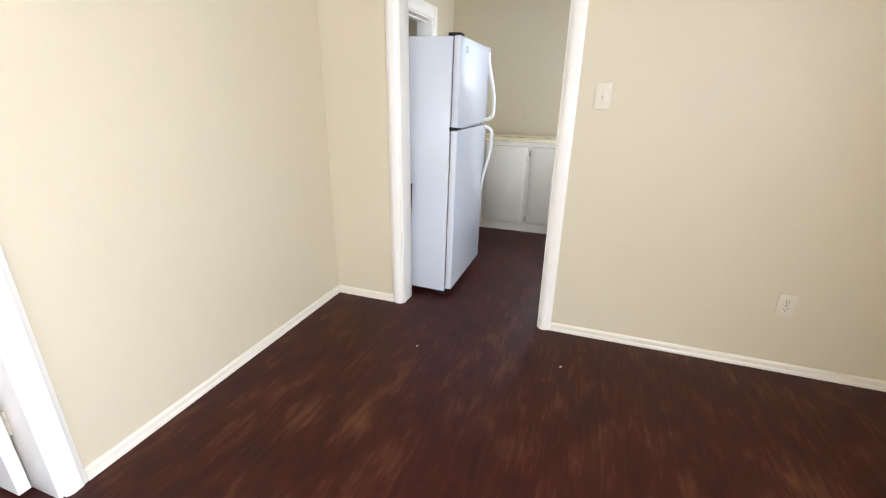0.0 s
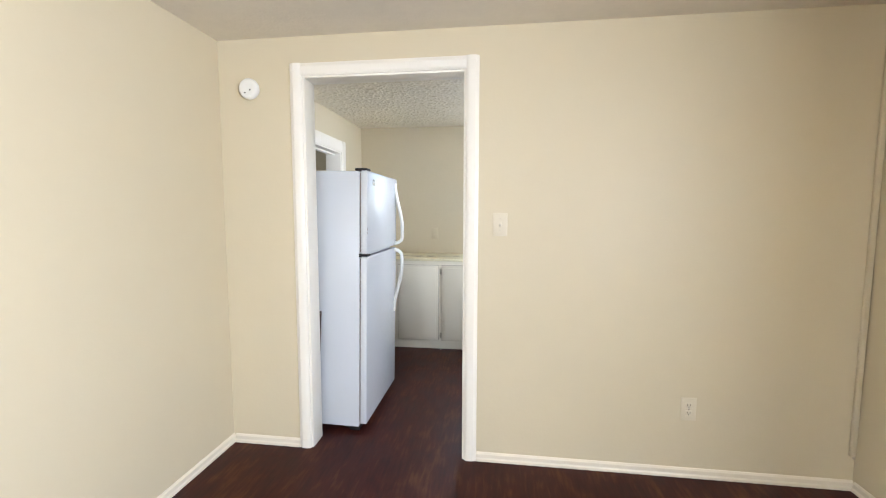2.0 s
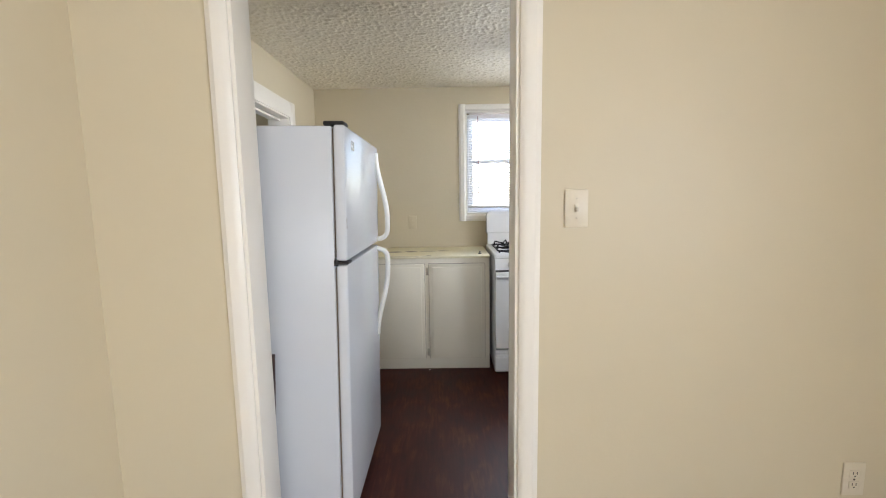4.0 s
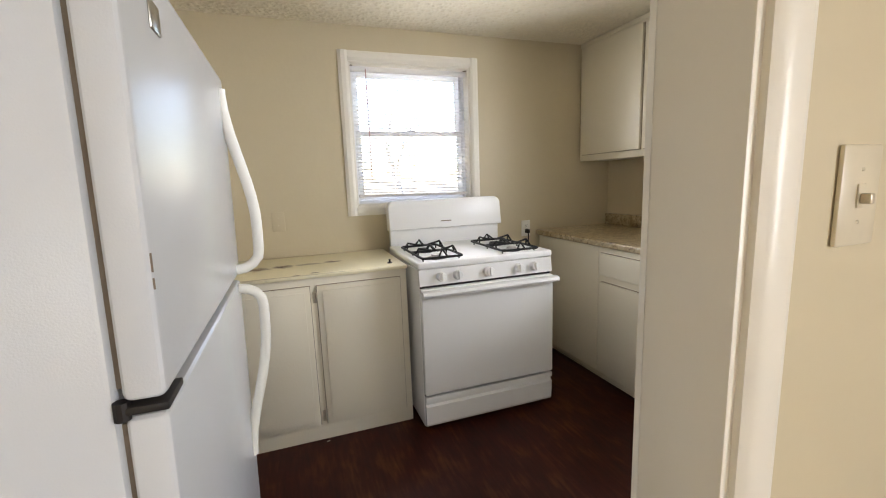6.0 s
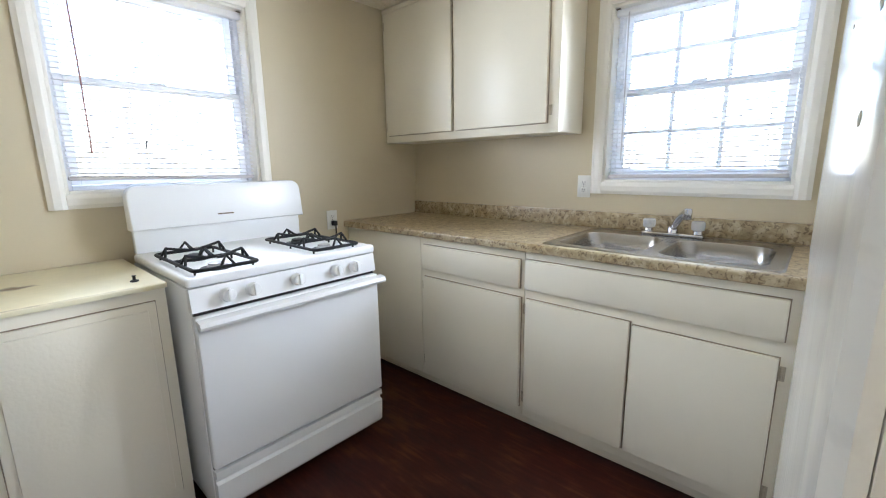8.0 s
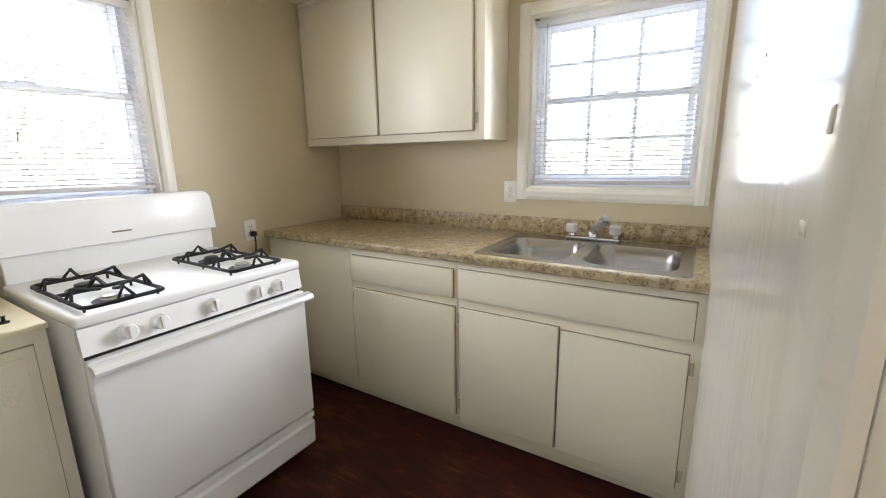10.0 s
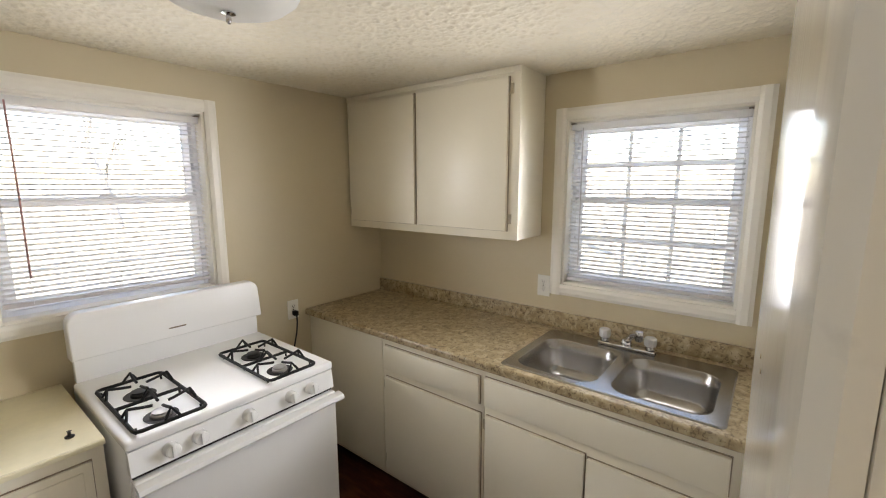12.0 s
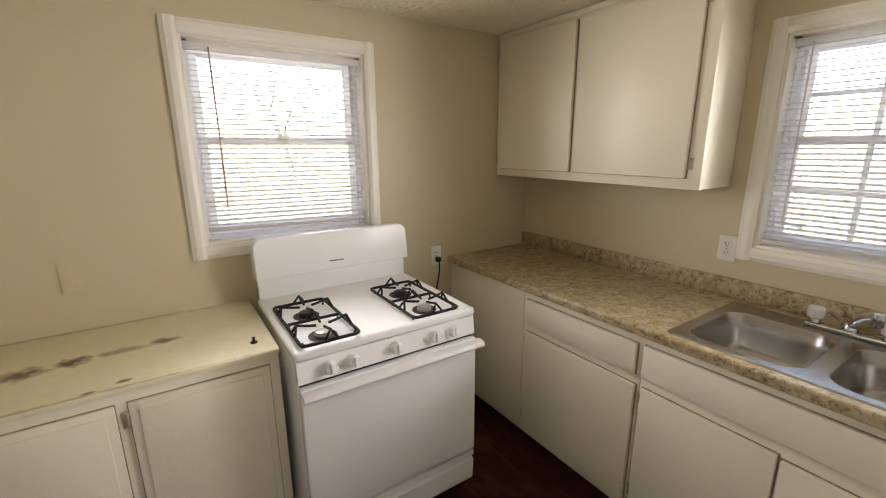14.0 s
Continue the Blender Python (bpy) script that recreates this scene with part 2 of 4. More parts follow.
def sweep(bm, pts, r, seg=8, closed=False):
    """A round bar along a line of points."""
    pts = [Vector(p) for p in pts]
    n, rings, up = len(pts), [], None
    for i, p in enumerate(pts):
        a = pts[(i - 1) % n] if (closed or i) else p
        b = pts[(i + 1) % n] if (closed or i < n - 1) else p
        d = (b - a).normalized()
        if up is None:
            up = Vector((0, 0, 1)) if abs(d.z) < 0.9 else Vector((1, 0, 0))
        u = (up - d * up.dot(d)).normalized()
        up = u
        w = d.cross(u)
        rings.append([bm.verts.new(p + r * (math.cos(t) * u + math.sin(t) * w)) for t in (2 * math.pi * k / seg for k in range(seg))])
    for i in range(n if closed else n - 1):
        A, C = rings[i], rings[(i + 1) % n]
        for k in range(seg):
            bm.faces.new((A[k], A[(k + 1) % seg], C[(k + 1) % seg], C[k]))
    if not closed:
        bm.faces.new(rings[0][::-1])
        bm.faces.new(rings[-1])
    bmesh.ops.recalc_face_normals(bm, faces=bm.faces)
    return bm


def lathe(bm, profile, m, seg=24):
    """A turned shape: (radius, height) pairs about the local z axis of m."""
    rings = []
    for r, z in profile:
        if r < 1e-6:
            rings.append([bm.verts.new(m @ Vector((0, 0, z)))])
        else:
            rings.append([bm.verts.new(m @ Vector((r * math.cos(2 * math.pi * k / seg), r * math.sin(2 * math.pi * k / seg), z))) for k in range(seg)])
    for a, b in zip(rings, rings[1:]):
        for k in range(seg):
            j = (k + 1) % seg
            if len(a) == 1 and len(b) > 1:
                bm.faces.new((a[0], b[j], b[k]))
            elif len(b) == 1 and len(a) > 1:
                bm.faces.new((a[k], a[j], b[0]))
            elif len(a) > 1:
                bm.faces.new((a[k], a[j], b[j], b[k]))
    for ring, flip in ((rings[0], True), (rings[-1], False)):
        if len(ring) > 1:
            bm.faces.new(ring[::-1] if flip else ring)
    bmesh.ops.recalc_face_normals(bm, faces=bm.faces)
    return bm


def extrude_profile(bm, pts, axis, a, b):
    """A closed 2D outline carried along an axis from a to b. axis x: (y, z); y: (x, z); z: (x, y)."""
    put = {"x": lambda p, t: (t, p[0], p[1]), "y": lambda p, t: (p[0], t, p[1]), "z": lambda p, t: (p[0], p[1], t)}[axis]
    A = [bm.verts.new(put(p, a)) for p in pts]
    C = [bm.verts.new(put(p, b)) for p in pts]
    n = len(pts)
    for i in range(n):
        bm.faces.new((A[i], A[(i + 1) % n], C[(i + 1) % n], C[i]))
    bm.faces.new(A[::-1])
    bm.faces.new(C)
    bmesh.ops.recalc_face_normals(bm, faces=bm.faces)
    return bm


def mesh_of(name, bm, mat, smooth=False):
    me = bpy.data.meshes.new(name)
    bm.to_mesh(me)
    bm.free()
    me.materials.append(mat)
    me.shade_smooth()
    me.set_sharp_from_angle(angle=radians(50 if smooth else 24))
    return me


def part(name, bm, mat, parent=None, label="", smooth=False):
    ob = new(name, mesh_of(name, bm, mat, smooth))
    if parent is not None:
        ob.parent = parent
        ob.matrix_parent_inverse = parent.matrix_basis.inverted()
    return tagged(ob, label)


def thing(name, at, label, category, group=""):
    ob = new(name)
    ob.empty_display_size = 0.1
    ob.matrix_basis = Matrix.Translation(at)
    return tagged(ob, label, category, group)


def structure(name, bm, mat, label, category=""):
    return tagged(part(name, bm, mat), label, category or name.split("_")[0], kind="structure")


def wall_bm(axis, face, back, a, b, z0, z1, holes=()):
    """A wall along x or y between two faces, with openings (a0, a1, z0, z1) cut through."""
    bm = bmesh.new()
    cuts = sorted({a, b, *(h[0] for h in holes), *(h[1] for h in holes)})
    for u, v in zip(cuts, cuts[1:]):
        spans, lo = [], z0
        for h in sorted((h for h in holes if h[0] <= u and h[1] >= v), key=lambda h: h[2]):
            spans.append((lo, h[2]))
            lo = h[3]
        spans.append((lo, z1))
        for p, q in spans:
            if q - p > 1e-4:
                if axis == "x":
                    box(bm, u, v, face, back, p, q)
                else:
                    box(bm, face, back, u, v, p, q)
    bmesh.ops.remove_doubles(bm, verts=bm.verts, dist=1e-5)
    return bm


# ---- plan (metres) ----
D, K = 2.2825, 2.396          # living-room face and kitchen face of the wall with the doorway
N, E = 4.672, 1.782          # kitchen faces of the two window walls
LW, LE = -1.446, 1.746       # living-room side walls
K2 = 2.444                   # kitchen face of the doorway wall at the sink corner
KW = -1.456                  # kitchen side wall with the utility doorway
H1, H2 = 2.2255, 2.228        # ceiling heights
DX0, DX1, DH = -0.976, -0.113, 2.028   # doorway
WN = (-0.172, 0.625, 1.150, 2.028)     # north window opening
WE = (2.518, 3.296, 1.148, 1.996)      # east window opening
OUT = 0.14

# ---- structure ----
fl = bmesh.new()
box(fl, -3.3, 1.95, -2.75, 4.83, -0.12, 0.0)
structure("floor", fl, FLOOR, "dark reddish-brown wood-look vinyl floor with scuffs")

structure("wall_door", wall_bm("x", D, K, -1.6, 1.95, 0, 2.4, [(DX0, DX1, 0, DH)]), PAINT, "cream painted plaster wall with a doorway", "wall")
structure("wall_living_west", wall_bm("y", LW, LW - 0.14, -2.6, D, 0, 2.4, [(-0.17, 0.641, 0, 2.02)]), PAINT, "cream painted plaster wall beside a white door", "wall")
structure("wall_living_east", wall_bm("y", LE, LE + 0.25, -2.6, D, 0, 2.4, [(-1.6, -0.2, 0.7, 2.0)]), PAINT, "cream painted plaster wall with a window", "wall")
# opening out of view, added to let light in from the south
structure("wall_living_south", wall_bm("x", -2.74, -2.6, -3.3, 1.95, 0, 2.4, [(-1.2, 0.2, 0.8, 2.0)]), PAINT, "cream painted plaster wall with an added wide window, out of view", "wall")
structure("wall_kitchen_west", wall_bm("y", KW, KW - 0.14, K, N, 0, 2.4, [(3.30, 4.06, 0, 1.89)]), PAINT, "cream painted wall with a utility doorway", "wall")
structure("wall_kitchen_north", wall_bm("x", N, N + OUT, -3.3, 1.95, 0, 2.4, [(-3.05, -2.35, 1.15, 2.0), WN]), PAINT, "tan cream painted kitchen wall with a window", "wall")
structure("wall_kitchen_east", wall_bm("y", E, E + OUT, K, N, 0, 2.4, [WE]), PAINT, "tan cream painted kitchen wall with a window", "wall")
structure("wall_far_west", wall_bm("y", -3.16, -3.3, -2.6, N, 0, 2.4, [(-0.8, 0.0, 1.0, 1.9)]), TINT, "blue-grey painted wall of the back room", "wall")
structure("wall_back_room", wall_bm("x", 2.3, 2.4, -3.16, -1.6, 0, 2.4), TINT, "blue-grey partition of the back room", "wall")
structure("ceiling_living", B(-3.3, 1.95, -2.75, (D + K) / 2, H1, H1 + 0.19), CEIL, "cream painted living-room ceiling", "ceiling")
gw = bmesh.new()
extrude_profile(gw, [(-0.126, K + 0.0035), (E, K + 0.0035), (E, K2), (-0.060, 2.425), (-0.095, 2.424), (-0.117, 2.419), (-0.127, 2.409)], "z", 0, H2)
structure("wall_sink_corner", gw, GLOSS, "high-gloss cream painted wall with drips and a rounded corner", "wall")


def rough_ceiling():
    """Knock-down plaster: a fine sheet of low, irregular lumps."""
    nx, ny = 560, 400
    xs, ys = np.linspace(KW - 0.01, E + 0.01, nx), np.linspace(K - 0.01, N + 0.01, ny)
    verts = []
    for y in ys:
        for x in xs:
            a = noise.noise((x * 46, y * 46, 1.7))
            b = noise.noise((x * 110, y * 110, 5.1))
            verts.append((x, y, H2 - 0.009 * max(0.0, a + 0.02) - 0.003 * b))
    faces = [(j * nx + i, (j + 1) * nx + i, (j + 1) * nx + i + 1, j * nx + i + 1) for j in range(ny - 1) for i in range(nx - 1)]
    me = bpy.data.meshes.new("ceiling_kitchen")
    me.from_pydata(verts, [], faces)
    me.materials.append(POPCORN)
    me.shade_smooth()
    tagged(new("ceiling_kitchen", me), "cream knock-down textured kitchen ceiling", "ceiling", kind="structure")


rough_ceiling()
structure("ceiling_slab", B(-3.3, 1.95, (D + K) / 2, 4.83, H2 + 0.012, H2 + 0.18), CEIL, "ceiling slab over the kitchen", "ceiling")


def casing_profile(w, d):
    return [(0, 0), (0, d * 0.55), (w * 0.12, d * 0.8), (w * 0.3, d), (w * 0.72, d * 0.9), (w * 0.86, d * 0.62), (w, d * 0.5), (w, 0)]


def casing(name, axis, face, sign, a0, a1, z0, z1, w, d, mat, label, sill=False):
    """Moulded boards round an opening: two uprights and a head (and a bottom board for windows)."""
    root = thing(name, ((a0 + a1) / 2, face, z0) if axis == "x" else (face, (a0 + a1) / 2, z0), label, "trim")
    tagged(root, kind="structure")
    pr = casing_profile(w, d)
    lo = z0 - w if sill else z0

    def put(nm, bm):
        part(nm, bm, mat, root)

    for side, base, sgn in (("side_casing", a0, -1), ("side_casing", a1, 1)):
        bm = bmesh.new()
        if axis == "x":
            extrude_profile(bm, [(base + sgn * u, face + sign * v) for u, v in pr], "z", lo, z1 + w)
        else:
            extrude_profile(bm, [(face + sign * v, base + sgn * u) for u, v in pr], "z", lo, z1 + w)
        put(side, bm)
    bm = bmesh.new()
    head = [(face + sign * v, z1 + u) for u, v in pr]
    extrude_profile(bm, head, "x" if axis == "x" else "y", a0 - 0.001, a1 + 0.001)
    put("head_casing", bm)
    if sill:
        bm = bmesh.new()
        extrude_profile(bm, [(face + sign * v, z0 - u) for u, v in pr], "x" if axis == "x" else "y", a0 - 0.001, a1 + 0.001)
        put("apron", bm)
    return root


def jamb(name, axis, f0, f1, a0, a1, z1, mat, label, t=0.016, sill=None):
    """Lining boards inside an opening, a little proud of the wall."""
    bm = bmesh.new()
    z0 = 0.0 if sill is None else sill
    for u, v, p, q in ((a0, a0 + t, z0, z1), (a1 - t, a1, z0, z1), (a0 + t, a1 - t, z1 - t, z1)) + (() if sill is None else ((a0 + t, a1 - t, z0, z0 + t),)):
        if axis == "x":
            box(bm, u, v, f0, f1, p, q, 0.002)
        else:
            box(bm, f0, f1, u, v, p, q, 0.002)
    ob = part(name, bm, mat)
    return tagged(ob, label, "trim", kind="structure")


# doorway between the two rooms
jamb("doorway_lining", "x", D - 0.003, K + 0.003, DX0, DX1, DH, TRIM, "cream gloss-painted doorway lining", t=0.014)
casing("doorway_casing", "x", D, -1, DX0 + 0.002, DX1 - 0.002, 0, DH - 0.004, 0.064, 0.02, TRIM, "cream gloss-painted moulded casing round the doorway")
# utility doorway
jamb("utility_doorway_lining", "y", KW - 0.145, KW + 0.003, 3.30, 4.06, 1.89, TRIM, "white painted utility doorway lining")
casing("utility_doorway_casing", "y", KW, 1, 3.302, 4.058, 0, 1.886, 0.105, 0.02, TRIM, "white painted casing of the utility doorway")
structure("door_stop_trim", B(KW - 0.07, KW - 0.055, 3.316, 4.044, 1.858, 1.872, 0.002), TRIM, "thin door stop strip under the lintel", "trim")
# living-room side door
jamb("side_door_lining", "y", LW - 0.143, LW + 0.003, -0.17, 0.641, 2.02, TRIM, "white painted side doorway lining")
casing("side_door_casing", "y", LW, 1, -0.168, 0.639, 0, 2.016, 0.066, 0.02, TRIM, "white painted casing of the side doorway")


def baseboard(axis, face, sign, a, b, label="low cream painted baseboard"):
    bm = bmesh.new()
    pr = [(0, 0), (0.014, 0), (0.014, 0.012), (0.010, 0.02), (0.010, 0.038), (0.004, 0.046), (0, 0.048)]
    if axis == "x":
        extrude_profile(bm, [(face + sign * u, v) for u, v in pr], "x", a, b)
    else:
        extrude_profile(bm, [(face + sign * u, v) for u, v in pr], "y", a, b)
    tagged(part("baseboard", bm, BASE), label, "baseboard", kind="structure")


baseboard("x", D, -1, LW + 0.014, DX0 - 0.063)
baseboard("x", D, -1, DX1 + 0.063, LE - 0.001)
baseboard("y", LW, 1, 0.706, D - 0.001)
baseboard("y", LE, -1, -2.6, D - 0.016)


# ---- windows ----
def window(name, axis, face, a0, a1, z0, z1, grid, label):
    """A double-hung vinyl window set in its lined opening, glazing to the outside."""
    root = thing(name, ((a0 + a1) / 2, face + 0.09, z0) if axis == "x" else (face + 0.09, (a0 + a1) / 2, z0), label, "window")
    tagged(root, kind="structure")

    def bx(u0, u1, d0, d1, p, q, r=0.003):
        return B(u0, u1, face + d0, face + d1, p, q, r) if axis == "x" else B(face + d0, face + d1, u0, u1, p, q, r)

    f = 0.031
    zm = z0 + 0.455 * (z1 - z0) + 0.06
    frame_bm = bmesh.new()
    for u0, u1, p, q in ((a0 + 0.016, a0 + 0.036, z0 + 0.016, z1 - 0.016), (a1 - 0.036, a1 - 0.016, z0 + 0.016, z1 - 0.016),
                         (a0 + 0.036, a1 - 0.036, z1 - 0.036, z1 - 0.016), (a0 + 0.036, a1 - 0.036, z0 + 0.016, z0 + 0.036)):
        if axis == "x":
            box(frame_bm, u0, u1, face + 0.07, face + 0.135, p, q, 0.003)
        else:
            box(frame_bm, face + 0.07, face + 0.135, u0, u1, p, q, 0.003)
    part("window_frame", frame_bm, VINYL, root, "white vinyl window frame")
    for nm, p, q, d in (("upper_sash", zm - 0.014, z1 - 0.038, 0.105), ("lower_sash", z0 + 0.038, zm + 0.014, 0.078)):
        s0, s1 = a0 + 0.038, a1 - 0.038
        bm = bmesh.new()
        for u0, u1, pp, qq in ((s0, s0 + f, p, q), (s1 - f, s1, p, q), (s0 + f, s1 - f, p, p + f), (s0 + f, s1 - f, q - f, q)):
            if axis == "x":
                box(bm, u0, u1, face + d, face + d + 0.024, pp, qq, 0.003)
            else:
                box(bm, face + d, face + d + 0.024, u0, u1, pp, qq, 0.003)
        sash = part(nm, bm, VINYL, root)
        pane = part("pane", bx(s0 + f - 0.003, s1 - f + 0.003, d + 0.010, d + 0.014, p + f - 0.003, q - f + 0.003, 0), GLASS, sash, "clear glass pane")
        pane.visible_shadow = False
        if grid:
            w = (s1 - s0 - 2 * f) / 3
            for k in (1, 2):
                part("muntin", bx(s0 + f + k * w - 0.009, s0 + f + k * w + 0.009, d + 0.004, d + 0.0095, p + f, q - f, 0.001), VINYL, sash)
            part("muntin", bx(s0 + f, s1 - f, d + 0.0045, d + 0.009, (p + q) / 2 - 0.009, (p + q) / 2 + 0.009, 0.001), VINYL, sash)
        if nm == "lower_sash":
            c = (s0 + s1) / 2
            part("sash_lock", bx(c - 0.03, c + 0.03, d - 0.012, d + 0.004, q - 0.004, q + 0.008, 0.003), VINYL, sash)
    return root


window("window_1", "x", N, *WN, False, "white double-hung window over the gas range")
window("window_2", "y", E, *WE, True, "white double-hung window with muntin grid over the sink")
window("window_3", "y", LE + 0.1, -1.6, -0.2, 0.7, 2.0, False, "white double-hung living-room window")
# unseen window, added so that light reaches the doorway and range
window("window_4", "x", -2.74, -1.2, 0.2, 0.8, 2.0, False, "wide white living-room window, unseen, added for light")
window("window_5", "x", N, -3.05, -2.35, 1.15, 2.0, False, "white double-hung utility-room window")
jamb("window_lining", "x", N - 0.002, N + OUT - 0.002, WN[0], WN[1], WN[3], WINTRIM, "cream painted window reveal", sill=WN[2])
jamb("window_lining", "y", E - 0.002, E + OUT - 0.002, WE[0], WE[1], WE[3], WINTRIM, "cream painted window reveal", sill=WE[2])
casing("window_casing", "x", N, -1, WN[0] + 0.003, WN[1] - 0.003, WN[2] + 0.003, WN[3] - 0.003, 0.058, 0.022, WINTRIM, "cream painted flat window casing", sill=True)
casing("window_casing", "y", E, -1, WE[0] + 0.003, WE[1] - 0.003, WE[2] + 0.003, WE[3] - 0.003, 0.058, 0.022, WINTRIM, "cream painted flat window casing", sill=True)


def blind(axis, face, a0, a1, z0, z1, tilt, droop, wand, label):
    """A raised-slat mini blind inside the reveal; the bottom rail hangs a little askew."""
    c = (a0 + a1) / 2
    root = thing("mini_blind", (c, face + 0.03, z1) if axis == "x" else (face + 0.03, c, z1), label, "window blind", "mini blinds")
    L = a1 - a0

    def place(bm, z, lean=0.0):
        m = Matrix.Translation((c, face + 0.03, z)) if axis == "x" else Matrix.Translation((face + 0.03, c, z)) @ Matrix.Rotation(radians(90), 4, "Z") @ Matrix.Diagonal((1, -1, 1, 1))
        return m @ Matrix.Rotation(lean, 4, "Y")

    bm = box(bmesh.new(), -L / 2, L / 2, -0.014, 0.014, -0.03, 0.0, 0.003)
    bm.transform(place(bm, z1))
    bmesh.ops.recalc_face_normals(bm, faces=bm.faces)
    part("headrail", bm, SLAT, root, "white metal headrail")
    for side in (-1, 1):
        bm = box(bmesh.new(), side * L / 2 - 0.014, side * L / 2 + 0.014, -0.0155, 0.015, 0.001, 0.006, 0.001)
        bm.transform(place(bm, z1))
        bmesh.ops.recalc_face_normals(bm, faces=bm.faces)
        part("bracket", bm, GASKET, root, "dark metal mounting bracket")
    lean = math.atan2(droop, L)
    bm = box(bmesh.new(), -L / 2 + 0.004, L / 2 - 0.004, -0.013, 0.013, 0, 0.018, 0.004)
    bm.transform(place(bm, z0 + droop / 2, lean))
    bmesh.ops.recalc_face_normals(bm, faces=bm.faces)
    part("bottom_rail", bm, RAIL, root, "grey-white bottom rail")
    pr = [(-0.0125, -0.0012), (-0.006, 0.0008), (0.0, 0.0014), (0.006, 0.0008), (0.0125, -0.0012), (0.006, 0.0000), (0.0, 0.0006), (-0.006, 0.0000)]
    bm = bmesh.new()
    ca, sa = math.cos(tilt), math.sin(tilt)
    extrude_profile(bm, [(y * ca - z * sa, y * sa + z * ca) for y, z in pr], "x", -L / 2 + 0.005, L / 2 - 0.005)
    me = mesh_of("slat", bm, SLAT, True)
    top, n = z1 - 0.045, int((z1 - 0.045 - z0 - 0.03) / 0.0205)
    for k in range(n):
        s = new("slat", me)
        s.parent = root
        f = k / (n - 1)
        z = top + (z0 + 0.03 + droop / 2 - top) * f + random.uniform(-0.0007, 0.0007)
        s.matrix_parent_inverse = root.matrix_basis.inverted()
        s.matrix_basis = place(None, z, lean * f * f + random.uniform(-0.0012, 0.0012))
    for u in (0.12, 0.5, 0.88):
        for d in (-0.0135, 0.0135):
            p, q = (a0 + u * L, face + 0.03 + d), (a0 + u * L, face + 0.03 + d)
            if axis == "y":
                p = q = (p[1], p[0])
            part("ladder_cord", sweep(bmesh.new(), [(*p, z1 - 0.03), (*q, z0 + 0.01 + droop / 2)], 0.0007, 4), SLAT, root)
    if wand:
        u, zt, zb, mat = wand
        p = (u, face + 0.008) if axis == "x" else (face + 0.008, u)
        bm = bmesh.new()
        sweep(bm, [(p[0], p[1], zt), (p[0] + 0.002, p[1] - 0.002, (zt + zb) / 2), (p[0], p[1] - 0.004, zb)], 0.0032, 6)
        part("tilt_wand", bm, mat, root, "thin clear tilt wand", True)
    return root


blind("x", N, WN[0] + 0.02, WN[1] - 0.02, 1.196, 2.002, radians(16), 0.012, (-0.062, 1.985, 1.318, RED), "white mini blind lowered over the range window")
blind("y", E, WE[0] + 0.02, WE[1] - 0.02, 1.172, 1.972, radians(16), 0.006, (3.215, 1.95, 1.26, RAIL), "white mini blind lowered over the sink window")


